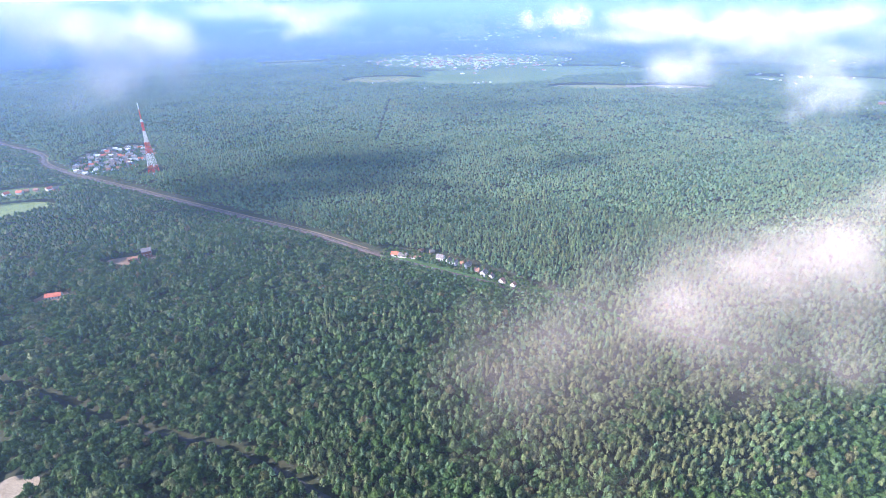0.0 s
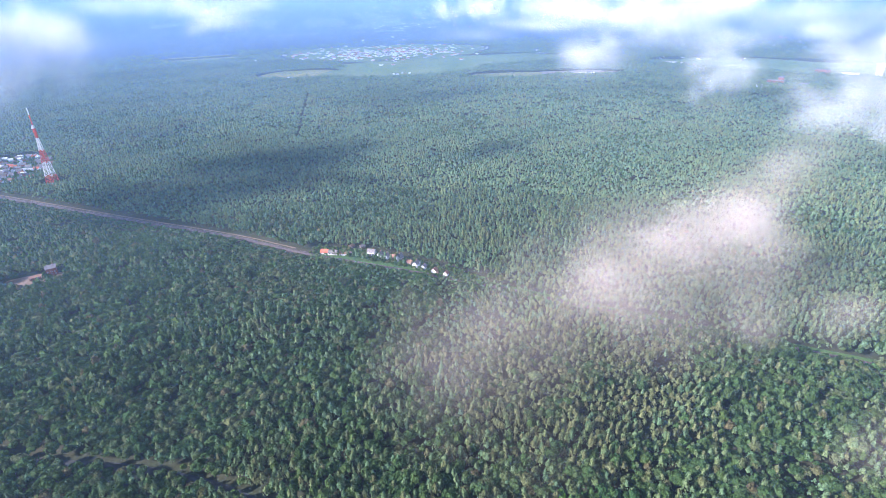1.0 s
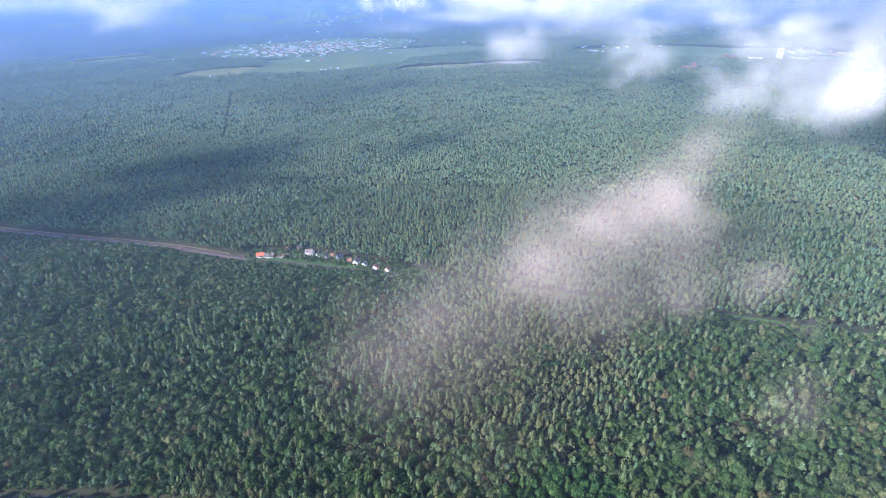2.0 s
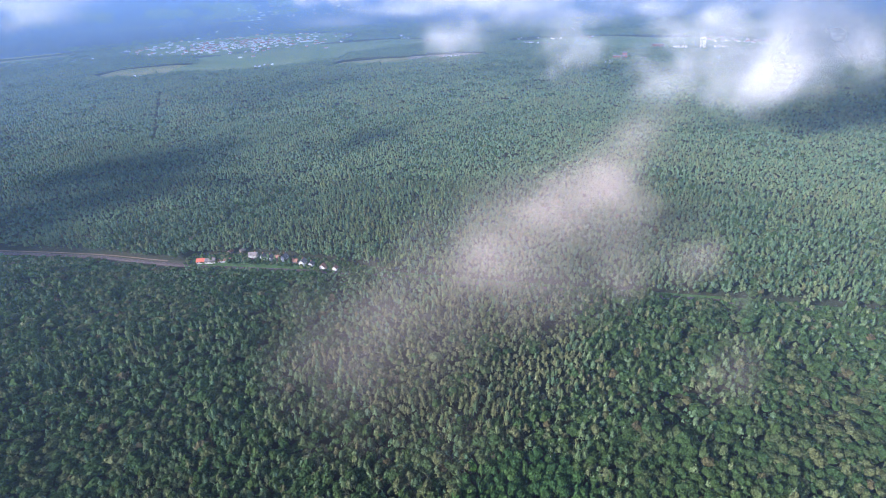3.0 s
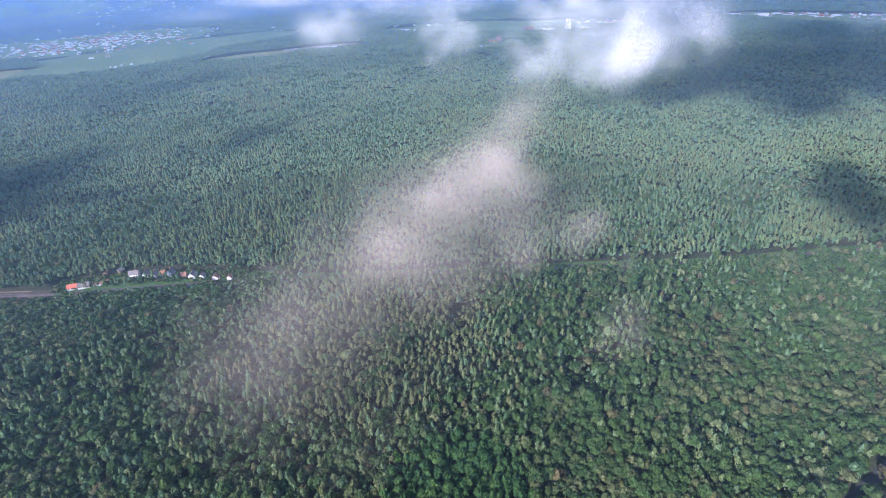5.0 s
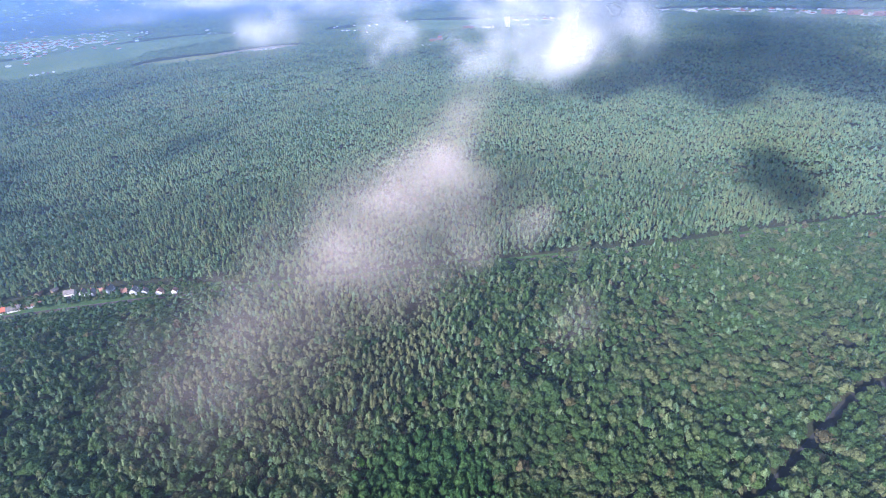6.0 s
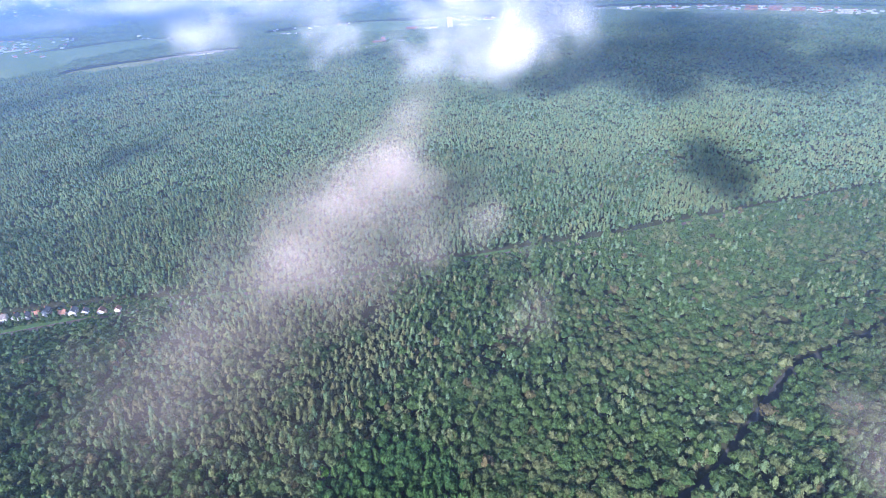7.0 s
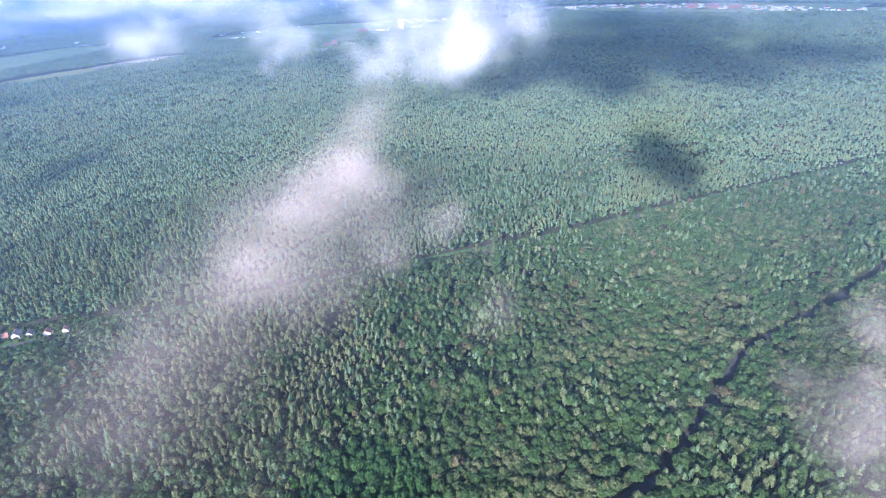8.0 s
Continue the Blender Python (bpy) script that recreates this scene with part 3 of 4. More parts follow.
cloud("cloud", WHITE, [(217, 1486, 257, 94, 47, 1.4), (446, 1436, 247, 188, 60, 1.4), (637, 1307, 238, 190, 66, 1.1), (847, 1120, 226, 200, 62, 0.8), (892, 943, 132, 90, 60, 0.25)], 11)
# clouds higher up, whose shadows lie on the woods
HIGH = "white fair weather cloud high over the woods"
cloud("cloud", HIGH, [(22, 52, 420, 60, 40, 3.0), (-20, 12, 420, 70, 45, 3.0), (-63, -23, 420, 50, 40, 2.4)], 21, strength=0.5, layers=5, billows=3)
cloud("cloud", HIGH, [(-613, 742, 420, 60, 36, 2.4), (-548, 797, 425, 70, 36, 2.4)], 22, strength=0.8, layers=5, billows=3)
cloud("cloud", HIGH, [(-818, 1268, 420, 120, 40, 2.0), (-658, 1378, 430, 120, 40, 2.0), (-498, 1458, 420, 110, 40, 2.0)], 23, strength=0.8, layers=5, billows=3)
cloud("cloud", HIGH, [(-1358, 1048, 420, 110, 45, 2.0)], 26, strength=0.8, layers=5, billows=3)
cloud("cloud", HIGH, [(-1213, 622, 420, 110, 60, 3.0), (-1113, 512, 420, 90, 50, 3.0), (-1088, 592, 425, 105, 60, 3.0), (-1063, 732, 420, 150, 65, 3.2), (-938, 782, 425, 120, 60, 3.2), (-988, 632, 420, 100, 55, 3.0)], 24, strength=0.8, layers=5, billows=3)
cloud("cloud", HIGH, [(-823, 610, 420, 55, 34, 2.2)], 27, strength=0.8, layers=5, billows=3)
cloud("cloud", HIGH, [(472, 508, 430, 273, 80, 3.0), (672, 328, 440, 312, 80, 3.4), (672, 628, 440, 312, 80, 3.0), (972, 428, 440, 364, 80, 3.4), (597, 112, 430, 260, 70, 3.4), (407, 352, 430, 221, 70, 3.0), (1187, 652, 450, 390, 80, 3.4), (837, 32, 440, 312, 80, 3.4)], 25, strength=0.8, layers=5, billows=3)

# haze over the country: added flat layers, opacity painted thicker with distance from origin
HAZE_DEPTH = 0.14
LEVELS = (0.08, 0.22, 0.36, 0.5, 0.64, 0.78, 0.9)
hr_ = np.geomspace(130, 5500, 44)
ha_ = np.linspace(0, 2 * np.pi, 73)[:-1]
hx, hy = np.outer(hr_, np.cos(ha_)).ravel(), np.outer(hr_, np.sin(ha_)).ravel()
i, k = np.meshgrid(np.arange(72), np.arange(len(hr_) - 1))
hf = np.stack([k * 72 + i, (k + 1) * 72 + i, (k + 1) * 72 + (i + 1) % 72, k * 72 + (i + 1) % 72], -1).reshape(-1, 4)
hsets = []
for n, q in enumerate(LEVELS):
    hz = np.maximum(q * 285, height(hx, hy) + 14 + 10 * q)
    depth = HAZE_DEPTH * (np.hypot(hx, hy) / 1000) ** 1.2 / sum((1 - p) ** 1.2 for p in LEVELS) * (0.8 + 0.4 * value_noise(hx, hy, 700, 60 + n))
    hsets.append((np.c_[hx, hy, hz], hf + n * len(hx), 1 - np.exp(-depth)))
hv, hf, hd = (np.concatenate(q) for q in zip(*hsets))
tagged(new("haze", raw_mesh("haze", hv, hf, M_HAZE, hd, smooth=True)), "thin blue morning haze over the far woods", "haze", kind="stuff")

# ---------------------------------------------------------------- the mast


def lattice_mast(x, y):
    mast = tagged(new("radio_mast"), "tall red and white banded lattice radio mast", "mast")
    mast.location = (x, y, 0)

    def half(z):
        return 8.0 - 6.7 * min(1.0, z / 88) ** 0.8

    bands = [(0, 18, 2, M_TOWER_RED), (18, 42, 3, M_TOWER_WHITE), (42, 64, 3, M_TOWER_RED), (64, 86, 4, M_TOWER_WHITE), (86, 103, 4, M_TOWER_RED)]
    for z0, z1, n, mat in bands:
        bm = bmesh.new()
        zs = np.linspace(z0, z1, n + 1)
        for a, b in zip(zs[:-1], zs[1:]):
            ca = [(sx * half(a), sy * half(a), a) for sx, sy in ((-1, -1), (1, -1), (1, 1), (-1, 1))]
            cb = [(sx * half(b), sy * half(b), b) for sx, sy in ((-1, -1), (1, -1), (1, 1), (-1, 1))]
            for k in range(4):
                strut(bm, ca[k], cb[k], 0.8)
                strut(bm, cb[k], cb[(k + 1) % 4], 0.4)
                strut(bm, ca[k], cb[(k + 1) % 4], 0.4)
                strut(bm, ca[(k + 1) % 4], cb[k], 0.4)
        part("mast_section", bm, mat, mast, "red painted lattice section" if mat == M_TOWER_RED else "white painted lattice section")
    part("platform", boxes((-2.6, -2.6, 103, 2.6, 2.6, 103.5), (-1.4, -1.4, 103.5, 1.4, 1.4, 108)), M_TOWER_WHITE, mast, "white antenna platform")
    for a in range(3):
        bm = boxes((-0.25, -0.5, 104, 0.25, 0.5, 107))
        bmesh.ops.transform(bm, matrix=pose(0, 0, 0, 0, 0, 120 * a) @ pose(2.5, 0, 0), verts=bm.verts)
        part("panel_antenna", bm, M_TOWER_WHITE, mast)
    bm = bmesh.new()
    strut(bm, (0, 0, 108), (0, 0, 126), 1.1)
    part("spire", bm, M_TOWER_RED, mast, "thin red upper spire")
    bm = bmesh.new()
    strut(bm, (0, 0, 126), (0, 0, 138), 0.9)
    part("spire_tip", bm, M_TOWER_WHITE, mast, "white spire tip")
    for sx, sy in ((-1, -1), (1, -1), (1, 1), (-1, 1)):
        part("footing", boxes((sx * 8 - 1.5, sy * 8 - 1.5, -0.5, sx * 8 + 1.5, sy * 8 + 1.5, 0.9)), M_WHITE, mast, "concrete footing")
    return mast


lattice_mast(-629, 984)

# ---------------------------------------------------------------- houses


def gabled(bm, w, d, h, rise):
    """Walls with gable ends: ridge along x."""
    a = [bm.verts.new(p) for p in ((-w / 2, -d / 2, -0.6), (w / 2, -d / 2, -0.6), (w / 2, d / 2, -0.6), (-w / 2, d / 2, -0.6),
                                   (-w / 2, -d / 2, h), (w / 2, -d / 2, h), (w / 2, d / 2, h), (-w / 2, d / 2, h), (-w / 2, 0, h + rise), (w / 2, 0, h + rise))]
    for f in ((0, 1, 5, 4), (2, 3, 7, 6), (1, 2, 6, 9, 5), (3, 0, 4, 8, 7), (4, 5, 9, 8), (6, 7, 8, 9), (3, 2, 1, 0)):
        bm.faces.new([a[k] for k in f])
    return bm


def roof_slabs(w, d, h, rise, over=0.5, thick=0.22):
    bm = bmesh.new()
    slope = rise / (d / 2)
    for sgn in (-1, 1):
        e, x = d / 2 + over, w / 2 + over
        ze = h - slope * over
        pts = [(-x, sgn * e, ze), (x, sgn * e, ze), (x, 0, h + rise), (-x, 0, h + rise)]
        lo = [bm.verts.new((px, py, pz + 0.03)) for px, py, pz in pts]
        hi = [bm.verts.new((px, py, pz + 0.03 + thick)) for px, py, pz in pts]
        order = [(3, 2, 1, 0), (0, 1, 2, 3)] if sgn < 0 else [(0, 1, 2, 3), (3, 2, 1, 0)]
        bm.faces.new([lo[k] for k in order[0]])
        bm.faces.new([hi[k] for k in order[1]])
        for k in range(4):
            bm.faces.new([lo[k], lo[(k + 1) % 4], hi[(k + 1) % 4], hi[k]])
    bmesh.ops.recalc_face_normals(bm, faces=bm.faces)
    return bm


def house(label, x, y, turn, w, d, h, rise, wall, roof, chimney=True, windows=True, porch=False, group=""):
    ob = tagged(new("house"), label, "house", group)
    z = float(height(x, y)) + 0.3
    ob.matrix_basis = pose(x, y, z, 0, 0, turn)
    part("wall", gabled(bmesh.new(), w, d, h, rise), wall, ob)
    part("roof", roof_slabs(w, d, h, rise), roof, ob)
    if chimney:
        part("chimney", boxes((w * 0.2, 0.2, h + rise * 0.5, w * 0.2 + 0.8, 1.0, h + rise + 1.1)), M_BRICK, ob, "brick chimney")
    if windows:
        rows = [1.2] if h < 4 else [1.2, 3.9]
        for zz in rows:
            for k in range(max(2, int(w / 3))):
                xx = -w / 2 + (k + 0.5) * w / max(2, int(w / 3))
                win = part("window", boxes((xx - 0.7, -d / 2 - 0.08, zz, xx + 0.7, -d / 2 + 0.02, zz + 1.4)), M_TOWER_WHITE, ob, "white framed window")
                part("pane", boxes((xx - 0.55, -d / 2 - 0.1, zz + 0.15, xx + 0.55, -d / 2 - 0.08, zz + 1.25)), M_GLASS, win)
            for yy in (-d / 5, d / 5):
                win = part("window", boxes((w / 2 - 0.02, yy - 0.6, zz, w / 2 + 0.08, yy + 0.6, zz + 1.4)), M_TOWER_WHITE, ob, "white framed window")
                part("pane", boxes((w / 2 + 0.08, yy - 0.45, zz + 0.15, w / 2 + 0.1, yy + 0.45, zz + 1.25)), M_GLASS, win)
        part("door", boxes((w * 0.32, -d / 2 - 0.07, 0, w * 0.32 + 1.0, -d / 2 + 0.02, 2.1)), M_PLANK, ob, "plain boarded door")
    if porch:
        part("porch", boxes((-w / 2 + 0.4, -d / 2 - 2.2, -0.5, w * 0.1, -d / 2 - 0.1, 2.3)), M_PLANK, ob, "boarded porch")
    return ob


ROW = "houses along the railway"
for row in [
    ("long low house with a red roof, white walls", -100, 630, -12, 9, 7.5, 2.8, 2.6, M_WHITE, M_ROOF_RED, True, True, False),
    ("grey roofed low house beside the red one", -89, 626, -12, 11, 7, 2.8, 2.8, M_WHITE, M_ROOF_GREY, True, True, False),
    ("low shed with a rusty orange roof", -73, 622, -10, 15, 6, 2.4, 1.4, M_WHITE, M_ROOF_ORANGE, False, True, False),
    ("small hut with a reddish roof among bushes", -67, 643, 55, 6, 5, 2.5, 2.2, M_PLANK, M_ROOF_ORANGE, False, True, False),
    ("small yellowed wooden hut in a garden", -53, 640, 30, 6, 4.5, 2.4, 2.0, M_PLANK, M_ROOF_GREY, False, True, False),
    ("two storey white house with a grey roof", -40, 618, -20, 9.5, 7.5, 4.6, 3.0, M_WHITE, M_ROOF_GREY, True, True, True),
    ("white cottage with a steep grey roof", -29, 612, 60, 6.5, 6, 3.2, 2.8, M_WHITE, M_ROOF_GREY, True, True, False),
    ("white gabled cottage facing the railway", -21, 605, 62, 7, 6, 3.4, 3.0, M_WHITE, M_ROOF_GREY, True, True, False),
    ("red brick cottage with a brown roof", -13, 603, -25, 6, 6, 3.0, 2.6, M_BRICK, M_ROOF_ORANGE, True, True, False),
    ("tall white house with a grey hipped look roof", -5, 598, 58, 8.5, 7, 4.4, 3.2, M_WHITE, M_ROOF_GREY, True, True, True),
    ("small brownish boarded cottage", 7, 586, -28, 6, 5.5, 2.8, 2.4, M_PLANK, M_ROOF_ORANGE, True, True, False),
    ("bright white house with a grey gabled roof", 15, 578, 60, 8, 7, 4.2, 3.0, M_WHITE, M_ROOF_GREY, True, True, False),
    ("small white cottage with a grey roof", 24, 572, 58, 5.5, 5.5, 2.8, 2.2, M_WHITE, M_ROOF_GREY, True, True, False),
    ("small hut with an orange roof, white front", 36, 561, 60, 6, 6, 2.8, 2.4, M_WHITE, M_ROOF_ORANGE, False, True, True),
    ("little white hut with a brown roof", 49, 552, 58, 5, 5, 2.6, 2.2, M_WHITE, M_ROOF_ORANGE, False, True, False),
]:
    house(*row, group=ROW)

# a settlement, built from a few kinds of house
PROTOS = []
for label, w, d, h, rise, wall, roof in (
        ("white walled house with a grey roof", 9, 8, 3.4, 3.2, M_WHITE, M_ROOF_GREY),
        ("white walled house with a red roof", 10, 8, 3.2, 3.0, M_WHITE, M_ROOF_RED),
        ("pale house with a bright sheet metal roof", 9, 7, 3.0, 2.4, M_WHITE, M_WHITE),
        ("brick house with a grey roof", 10, 9, 4.6, 3.2, M_BRICK, M_ROOF_GREY),
        ("wooden house with a rusty orange roof", 8, 7, 2.8, 2.6, M_PLANK, M_ROOF_ORANGE)):
    PROTOS.append((label, w, d, h, rise, wall, roof))
placed = []
models = {}


def settle(kind, x, y, turn, group):
    """A house of one of the kinds, unless another stands there."""
    if any(abs(x - a) + abs(y - b) < 12 for a, b in placed):
        return
    placed.append((x, y))
    if (kind, group) not in models:
        label, w, d, h, rise, wall, roof = PROTOS[kind]
        models[kind, group] = house(label, x, y, turn, w, d, h, rise, wall, roof, False, False, group=group)
    else:
        copy_thing(models[kind, group], pose(x, y, float(height(x, y)) + 0.3, 0, 0, turn))


hr = random.Random(5)
KINDS = [0, 0, 1, 2, 2, 3, 4]
for n in range(420):
    u, w = hr.uniform(-1, 1), hr.uniform(-1, 1)
    if u * u + w * w < 0.95 and len(placed) < 100:
        settle(hr.choice(KINDS), -775 + 118 * u * -0.37 - 78 * w * 0.93, 1090 + 118 * u * 0.93 + 78 * w * -0.37, hr.choice((15, 20, 105)) + hr.uniform(-8, 8), "houses of the settlement by the mast")
for n in range(9):
    settle(hr.choice((1, 1, 4, 3)), -850 + n * 12 + hr.uniform(-6, 6), 852 + n * 4 + hr.uniform(-12, 14), hr.uniform(0, 90), "houses among the western woods")
house("house with a wide red roof beside the wood", -474, 506, 20, 16, 8, 3.0, 2.8, M_WHITE, M_ROOF_RED)
house("tall unfinished red brick house with a grey roof", -428, 617, 30, 11, 10, 9.0, 3.0, M_BRICK, M_ROOF_GREY)
house("low brick shed on a building site", -440, 606, 30, 14, 7, 3.0, 1.6, M_BRICK, M_ROOF_ORANGE, False)
house("grey roofed hut at the wood's edge", -496, 419, 10, 8, 6, 2.6, 2.0, M_WHITE, M_ROOF_GREY, False)



def far_houses(name, label, spots):
    """Houses too far off to tell apart, as one piece: pale walls, roofs in three colours."""
    bm = bmesh.new()
    for x, y, turn, w, kind in spots:
        z = float(height(x, y)) + 0.3
        for q in range(2):
            one = gabled(bmesh.new(), w, w * 0.8, 3.2, 2.8) if q == 0 else roof_slabs(w, w * 0.8, 3.2, 2.8)
            one.transform(pose(x, y, z, 0, 0, turn))
            me = bpy.data.meshes.new("tmp")
            one.to_mesh(me)
            one.free()
            n = len(bm.faces)
            bm.from_mesh(me)
            bpy.data.meshes.remove(me)
            bm.faces.ensure_lookup_table()
            for f in bm.faces[n:]:
                f.material_index = 0 if q == 0 else kind
    me = bpy.data.meshes.new(name)
    bm.to_mesh(me)
    bm.free()
    for m in (M_WHITE, M_ROOF_GREY, M_ROOF_RED, M_WHITE):
        me.materials.append(m)
    return tagged(new(name, me), label, "houses", kind="stuff")


def spot(x, y):
    return x, y, hr.uniform(0, 180), hr.uniform(11, 18), hr.choice((1, 2, 2, 3, 3))


far_houses("far_village", "far village of many white walled houses", [spot(-90 + 440 * hr.gauss(0, 0.5), 3060 + 400 * hr.gauss(0, 0.42)) for n in range(430)])
RIDGE = smooth_line([(340, 3330), (587, 2920), (860, 2650), (1184, 2397), (1420, 2250)], 30)
for p in RIDGE:
    settle(hr.choice(KINDS), p[0] + hr.gauss(0, 22), p[1] + hr.gauss(0, 22), hr.uniform(0, 180), "houses along the far road")
for cx, cy, rx, ry, n in ((-390, 2225, 60, 25, 9), (-190, 2100, 40, 18, 7), (20, 2240, 70, 20, 9), (1103, 2178, 90, 60, 18)):
    for q in range(n):
        settle(hr.choice(KINDS), cx + hr.uniform(-rx, rx), cy + hr.uniform(-ry, ry), hr.uniform(0, 180), "houses among far fields")
far_houses("hill_village", "hazy village on the far rise", [spot(200 + hr.uniform(-420, 420), 4000 + hr.uniform(-250, 250)) for n in range(110)]
           + [spot(1770 + hr.uniform(-300, 300), 2750 + hr.uniform(-160, 160)) for n in range(60)])
EDGE = smooth_line([(1700, 1830), (1866, 1679), (2155, 1453), (2355, 1305), (2440, 1079), (2490, 787), (2480, 491), (2470, 250)], 26)
far_houses("far_town", "far town of white and red roofed houses behind the woods", [spot(p[0] + hr.uniform(0, 140), p[1] + hr.uniform(-20, 110)) for p in EDGE for q in range(3)])


def block(label, x, y, turn, w, d, floors, wall, group="town blocks"):
    """A flat roofed block with rows of windows."""
    ob = tagged(new("apartment_block"), label, "building", group)
    h = floors * 3.0 + 0.8
    ob.matrix_basis = pose(x, y, float(height(x, y)) + 0.3, 0, 0, turn)
    part("wall", boxes((-w / 2, -d / 2, -0.6, w / 2, d / 2, h)), wall, ob)
    part("roof", boxes((-w / 2 - 0.3, -d / 2 - 0.3, h + 0.004, w / 2 + 0.3, d / 2 + 0.3, h + 0.5), (-2, -2, h + 0.5, 2, 2, h + 2.6)), M_ROOF_GREY, ob)
    for k in range(floors):
        part("window_row", boxes(*[(xx - 0.8, -d / 2 - 0.06, k * 3 + 1.2, xx + 0.8, -d / 2 + 0.02, k * 3 + 2.6) for xx in np.arange(-w / 2 + 2, w / 2 - 1, 3.6)]), M_GLASS, ob)
    return ob


for row in [
    ("long red brick works building", 1165, 1650, -38, 46, 16, 5, M_BRICK), ("red brick block beside the works", 1195, 1668, 50, 26, 14, 7, M_BRICK),
    ("low white hall before the works", 1120, 1640, -38, 40, 16, 2, M_WHITE), ("white hall on the town's edge", 1225, 1610, -30, 34, 14, 3, M_WHITE),
    ("tall white apartment tower", 1545, 1700, -40, 20, 16, 15, M_WHITE), ("plain white apartment block in town", 1590, 1660, -40, 48, 13, 5, M_WHITE),
    ("plain white apartment block in town", 1480, 1740, -40, 50, 13, 5, M_WHITE), ("red brick apartment block in town", 1430, 1800, -40, 44, 13, 6, M_BRICK),
    ("low white hall on a pale yard", 700, 2060, -15, 60, 18, 2, M_WHITE), ("white farm hall far off", 720, 2790, -20, 50, 18, 2, M_WHITE),
    ("white church-like hall far off", 690, 2810, 60, 16, 12, 5, M_WHITE), ("plain white apartment block in town", 1090, 2200, -20, 40, 13, 4, M_WHITE),
    ("plain white apartment block in town", 2230, 1480, -55, 46, 13, 5, M_WHITE), ("plain white apartment block in town", 2300, 1400, -55, 46, 13, 5, M_WHITE),
    ("red brick apartment block in town", 2480, 940, -70, 46, 13, 6, M_BRICK), ("red brick apartment block in town", 2500, 860, -70, 46, 13, 6, M_BRICK),
    ("red brick apartment block in town", 2510, 780, -70, 46, 13, 5, M_BRICK), ("plain white apartment block in town", 2490, 620, -75, 46, 13, 5, M_WHITE),
]:
    block(*row)

# ---------------------------------------------------------------- single trees of the nearest stand


def trunk_mesh(h, girth, limbs, seed, spread):
    """Tapered trunk with limbs that fork up into the crown."""
    r = random.Random(seed)
    bm = bmesh.new()

    def taper(a, b, ra, rb):
        a, b = Vector(a), Vector(b)
        m = bmesh.ops.create_cone(bm, segments=6, radius1=ra, radius2=rb, depth=(b - a).length, cap_ends=True)
        turn = (b - a).to_track_quat("Z", "Y").to_matrix().to_4x4()
        bmesh.ops.transform(bm, matrix=Matrix.Translation((a + b) / 2) @ turn, verts=m["verts"])

    taper((0, 0, -0.4), (0, 0, h * 0.5), girth, girth * 0.7)
    taper((0, 0, h * 0.5), (r.uniform(-0.3, 0.3), r.uniform(-0.3, 0.3), h * 0.9), girth * 0.7, girth * 0.2)
    for k in range(limbs):
        a, z = 2.4 * k + r.uniform(-0.4, 0.4), h * (0.4 + 0.4 * k / limbs)
        o = spread * (1 - 0.5 * k / limbs)
        taper((0, 0, z), (o * math.cos(a), o * math.sin(a), z + o * 0.8), girth * 0.4, girth * 0.1)
    return bm


def single_tree(name, label, crown, h, w, seed):
    tree = tagged(new(name), label, "tree", "trees of the nearest stand")
    part("trunk", trunk_mesh(h, 0.22, 6, seed, w * 0.35), M_BARK, tree)
    v, f = crown
    v = v * (w, w, h * 0.78) + (0, 0, h * 0.22)
    me = new("crown", raw_mesh("crown", v, f, M_LEAF_OB))
    me.parent = tree
    return tree


PROTO_TREES = [single_tree("broadleaf_tree", "broad green deciduous tree with a clumpy crown", leafy(False, 150, 60 + k, 0.13), 11.5, 6.4, k) for k in range(4)]
PROTO_TREES += [single_tree("pine_tree", "slender dark green pine with a ragged top", leafy(True, 110, 70 + k, 0.14), 12.8, 4.6, k) for k in range(2)]
tx, ty = trees_at(4.6, 120, 300, -20, 90, 77)
inside = in_near_stand(tx, ty)
tx, ty = tx[inside], ty[inside]
pr = random.Random(8)
for n, (x, y) in enumerate(zip(tx, ty)):
    k = pr.choice((0, 1, 2, 3, 0, 1, 2, 3, 4, 5))
    s = pr.uniform(0.78, 1.22)
    m = pose(float(x), float(y), 0.0, 0, 0, pr.uniform(0, 360)) @ Matrix.Diagonal((s, s, s * pr.uniform(0.9, 1.1), 1))
    if n < len(PROTO_TREES):
        PROTO_TREES[n].matrix_basis = pose(float(x), float(y), 0.0)
    else:
        t = copy_thing(PROTO_TREES[k], m)
        t.matrix_basis = m

# ---------------------------------------------------------------- trees that stand out
def standing_out(name, label, x, y, h, w, stops, seed, lumps=22):
    tree = tagged(new(name), label, "tree")
    tree.location = (x, y, 0)
    part("trunk", trunk_mesh(h, 0.25, 7, seed, w * 0.35), M_BARK, tree)
    v, f = leafy(False, lumps * 8, seed, 0.11)
    crown = new("crown", raw_mesh("crown", v * (w, w, h * 0.8) + (0, 0, h * 0.2), f, stops))
    crown.parent = tree
    return tree


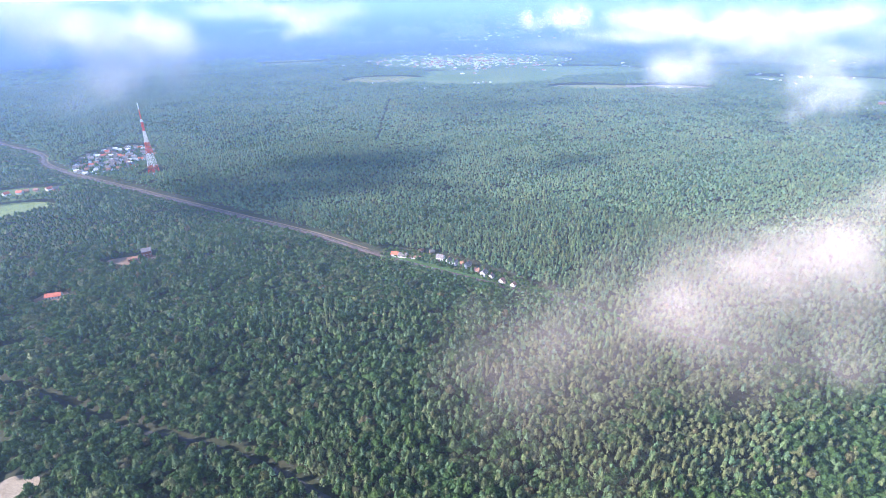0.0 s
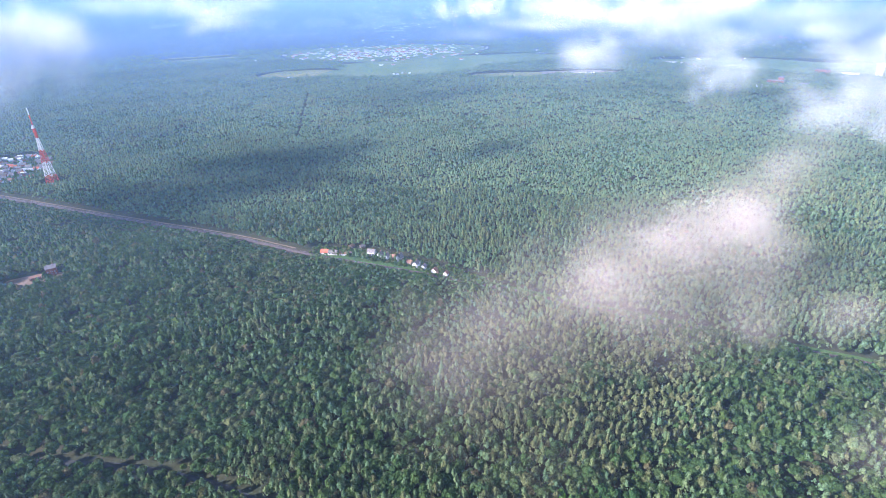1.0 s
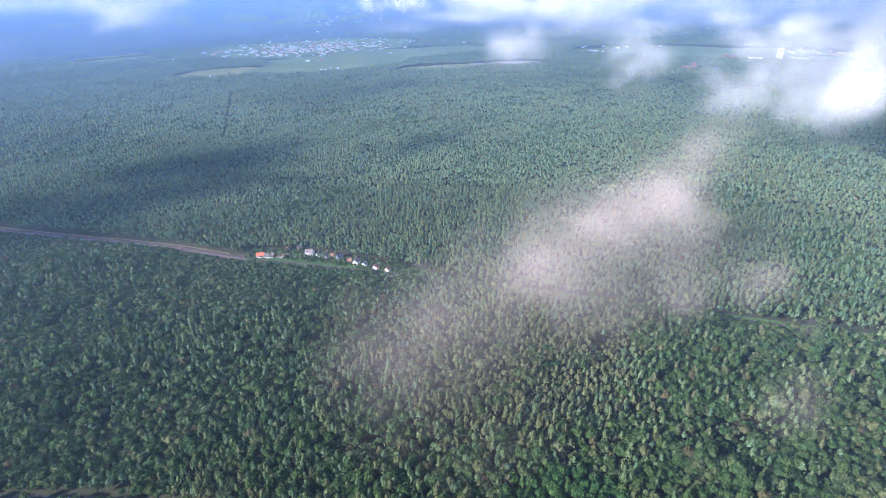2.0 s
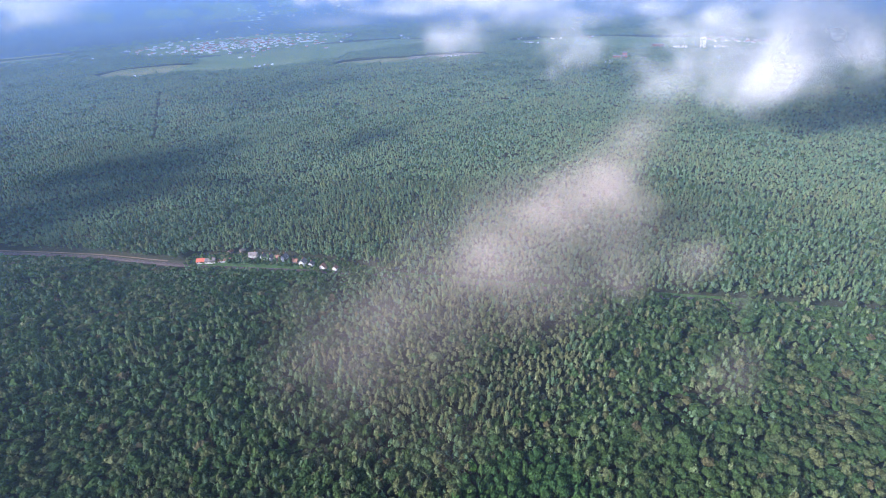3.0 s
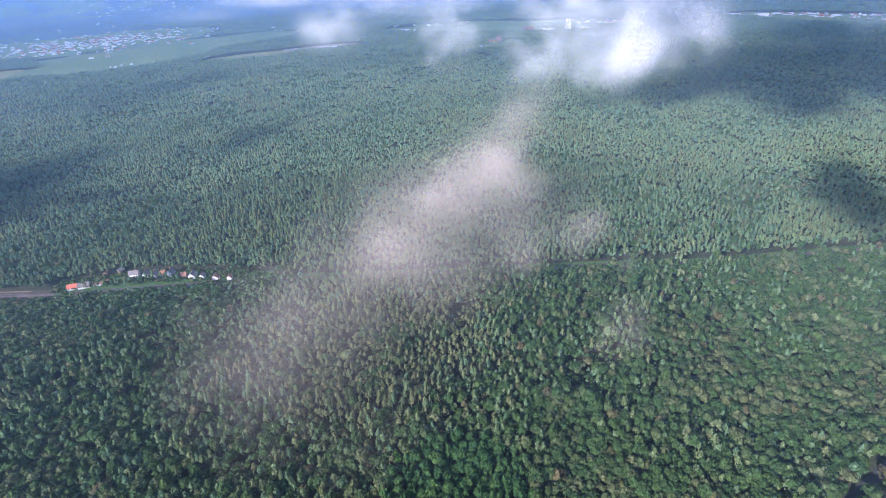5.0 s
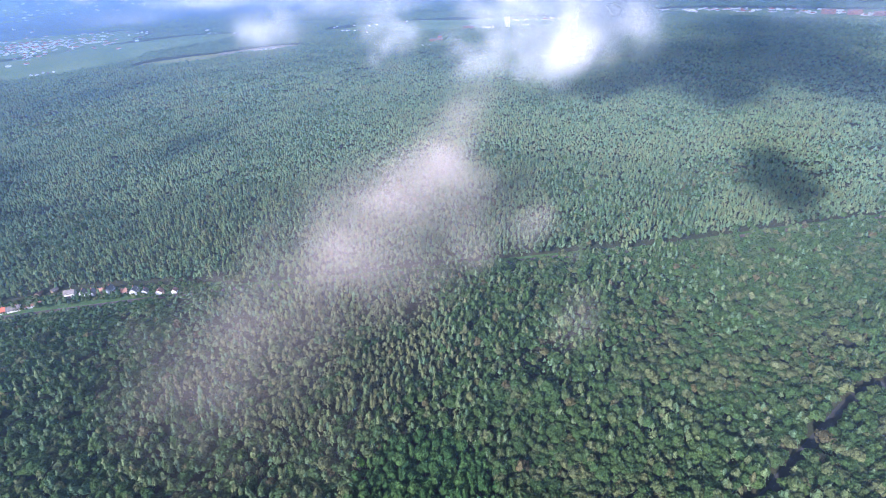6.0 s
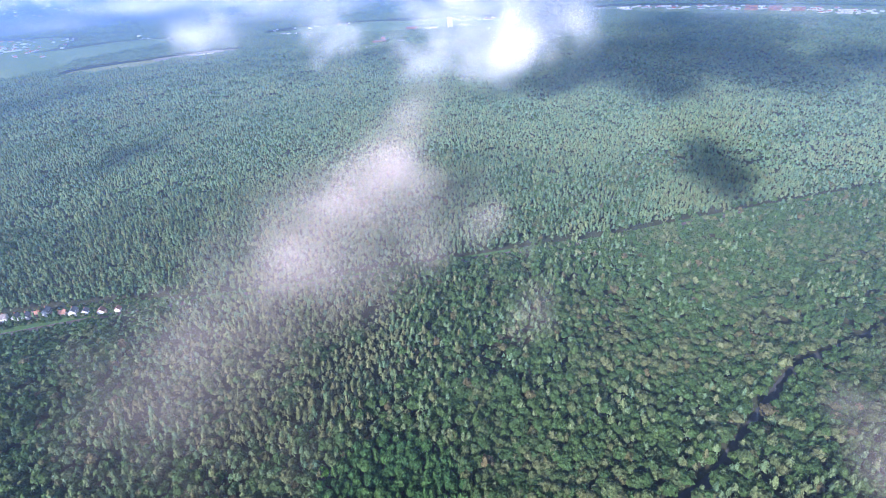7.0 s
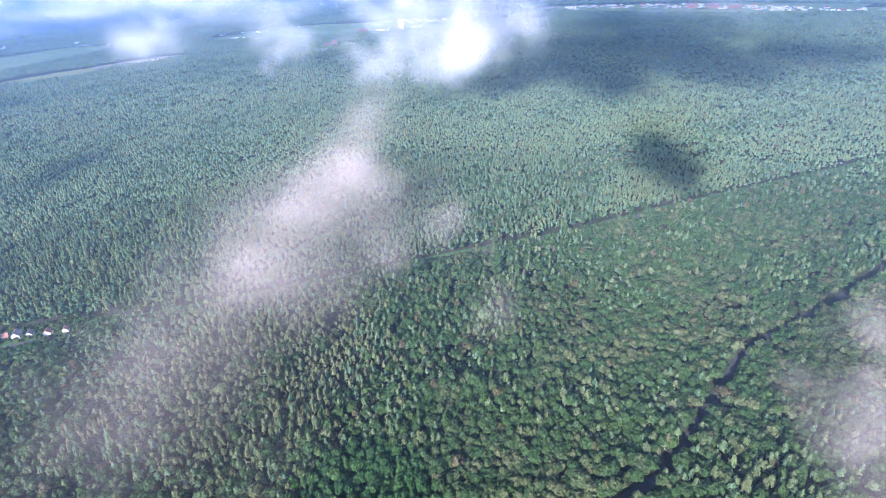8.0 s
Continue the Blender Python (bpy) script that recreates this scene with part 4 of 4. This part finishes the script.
M_PALE = foliage("pale_leaves", [(0.0, (0.16, 0.21, 0.09)), (1.0, (0.18, 0.22, 0.1))], True)
M_BRIGHT = foliage("bright_leaves", [(0.0, (0.1, 0.24, 0.03)), (1.0, (0.12, 0.25, 0.035))], True)
standing_out("willow_tree", "large pale silvery willow above the canopy", 309, 255, 14, 13, M_PALE, 201, 34)
standing_out("willow_tree", "pale silvery willow among dark pines", 107, 351, 13, 10, M_PALE, 202, 30)
standing_out("broadleaf_tree", "small bright yellow-green tree", 96, 235, 12.5, 6.5, M_BRIGHT, 203)
dead = tagged(new("dead_tree"), "bare bleached dead tree with forked limbs", "tree")
dead.location = (146, 222, 0)
part("trunk", trunk_mesh(15.5, 0.3, 9, 5, 2.6), M_DEADWOOD, dead)

# bushes in the gardens of the row
br = np.random.default_rng(55)
bx, by = br.uniform(-120, 85, 2400), br.uniform(530, 660, 2400)
bh = side_of(bx, by, HAMLET)
ok = (bh > -16) & (bh < 9)
for row_x, row_y in [(-104, 634), (-91, 629), (-73, 622), (-38, 621), (-27, 612), (-20, 606), (-11, 604), (-4, 600), (8, 588), (15, 581), (25, 573), (36, 561), (49, 552)]:
    ok &= np.hypot(bx - row_x, by - row_y) > 6.5
bx, by = bx[ok], by[ok]
bs = br.uniform(1.6, 4.2, bx.size)
sv, sf, sa = scatter(leafy(False, 14, 90, 0.28), np.c_[bx, by, np.full(bx.size, 0.2)], br.uniform(0, 6.28, bx.size), np.c_[bs, bs, bs], br.uniform(0.45, 0.8, bx.size))
tagged(new("garden_bushes", raw_mesh("garden_bushes", sv, sf, M_LEAF, sa)), "fruit trees and bushes in the gardens", "bushes", kind="stuff")
bx, by = br.uniform(-900, -650, 1500), br.uniform(960, 1220, 1500)
ok = ((bx + 775) * -0.37 + (by - 1090) * 0.93) ** 2 / 122 ** 2 + ((bx + 775) * -0.93 + (by - 1090) * -0.37) ** 2 / 82 ** 2 < 1
ok &= np.array([min(math.hypot(x - a, y - b) for a, b in placed) > 7 for x, y in zip(bx, by)])
bx, by = bx[ok], by[ok]
bs = br.uniform(2.5, 5.5, bx.size)
sv, sf, sa = scatter(leafy(False, 10, 91, 0.3), np.c_[bx, by, np.full(bx.size, 0.2)], br.uniform(0, 6.28, bx.size), np.c_[bs, bs, bs * 1.2], br.uniform(0.45, 0.8, bx.size))
tagged(new("garden_bushes", raw_mesh("garden_bushes", sv, sf, M_LEAF, sa)), "fruit trees and bushes between the settlement's houses", "bushes", kind="stuff")
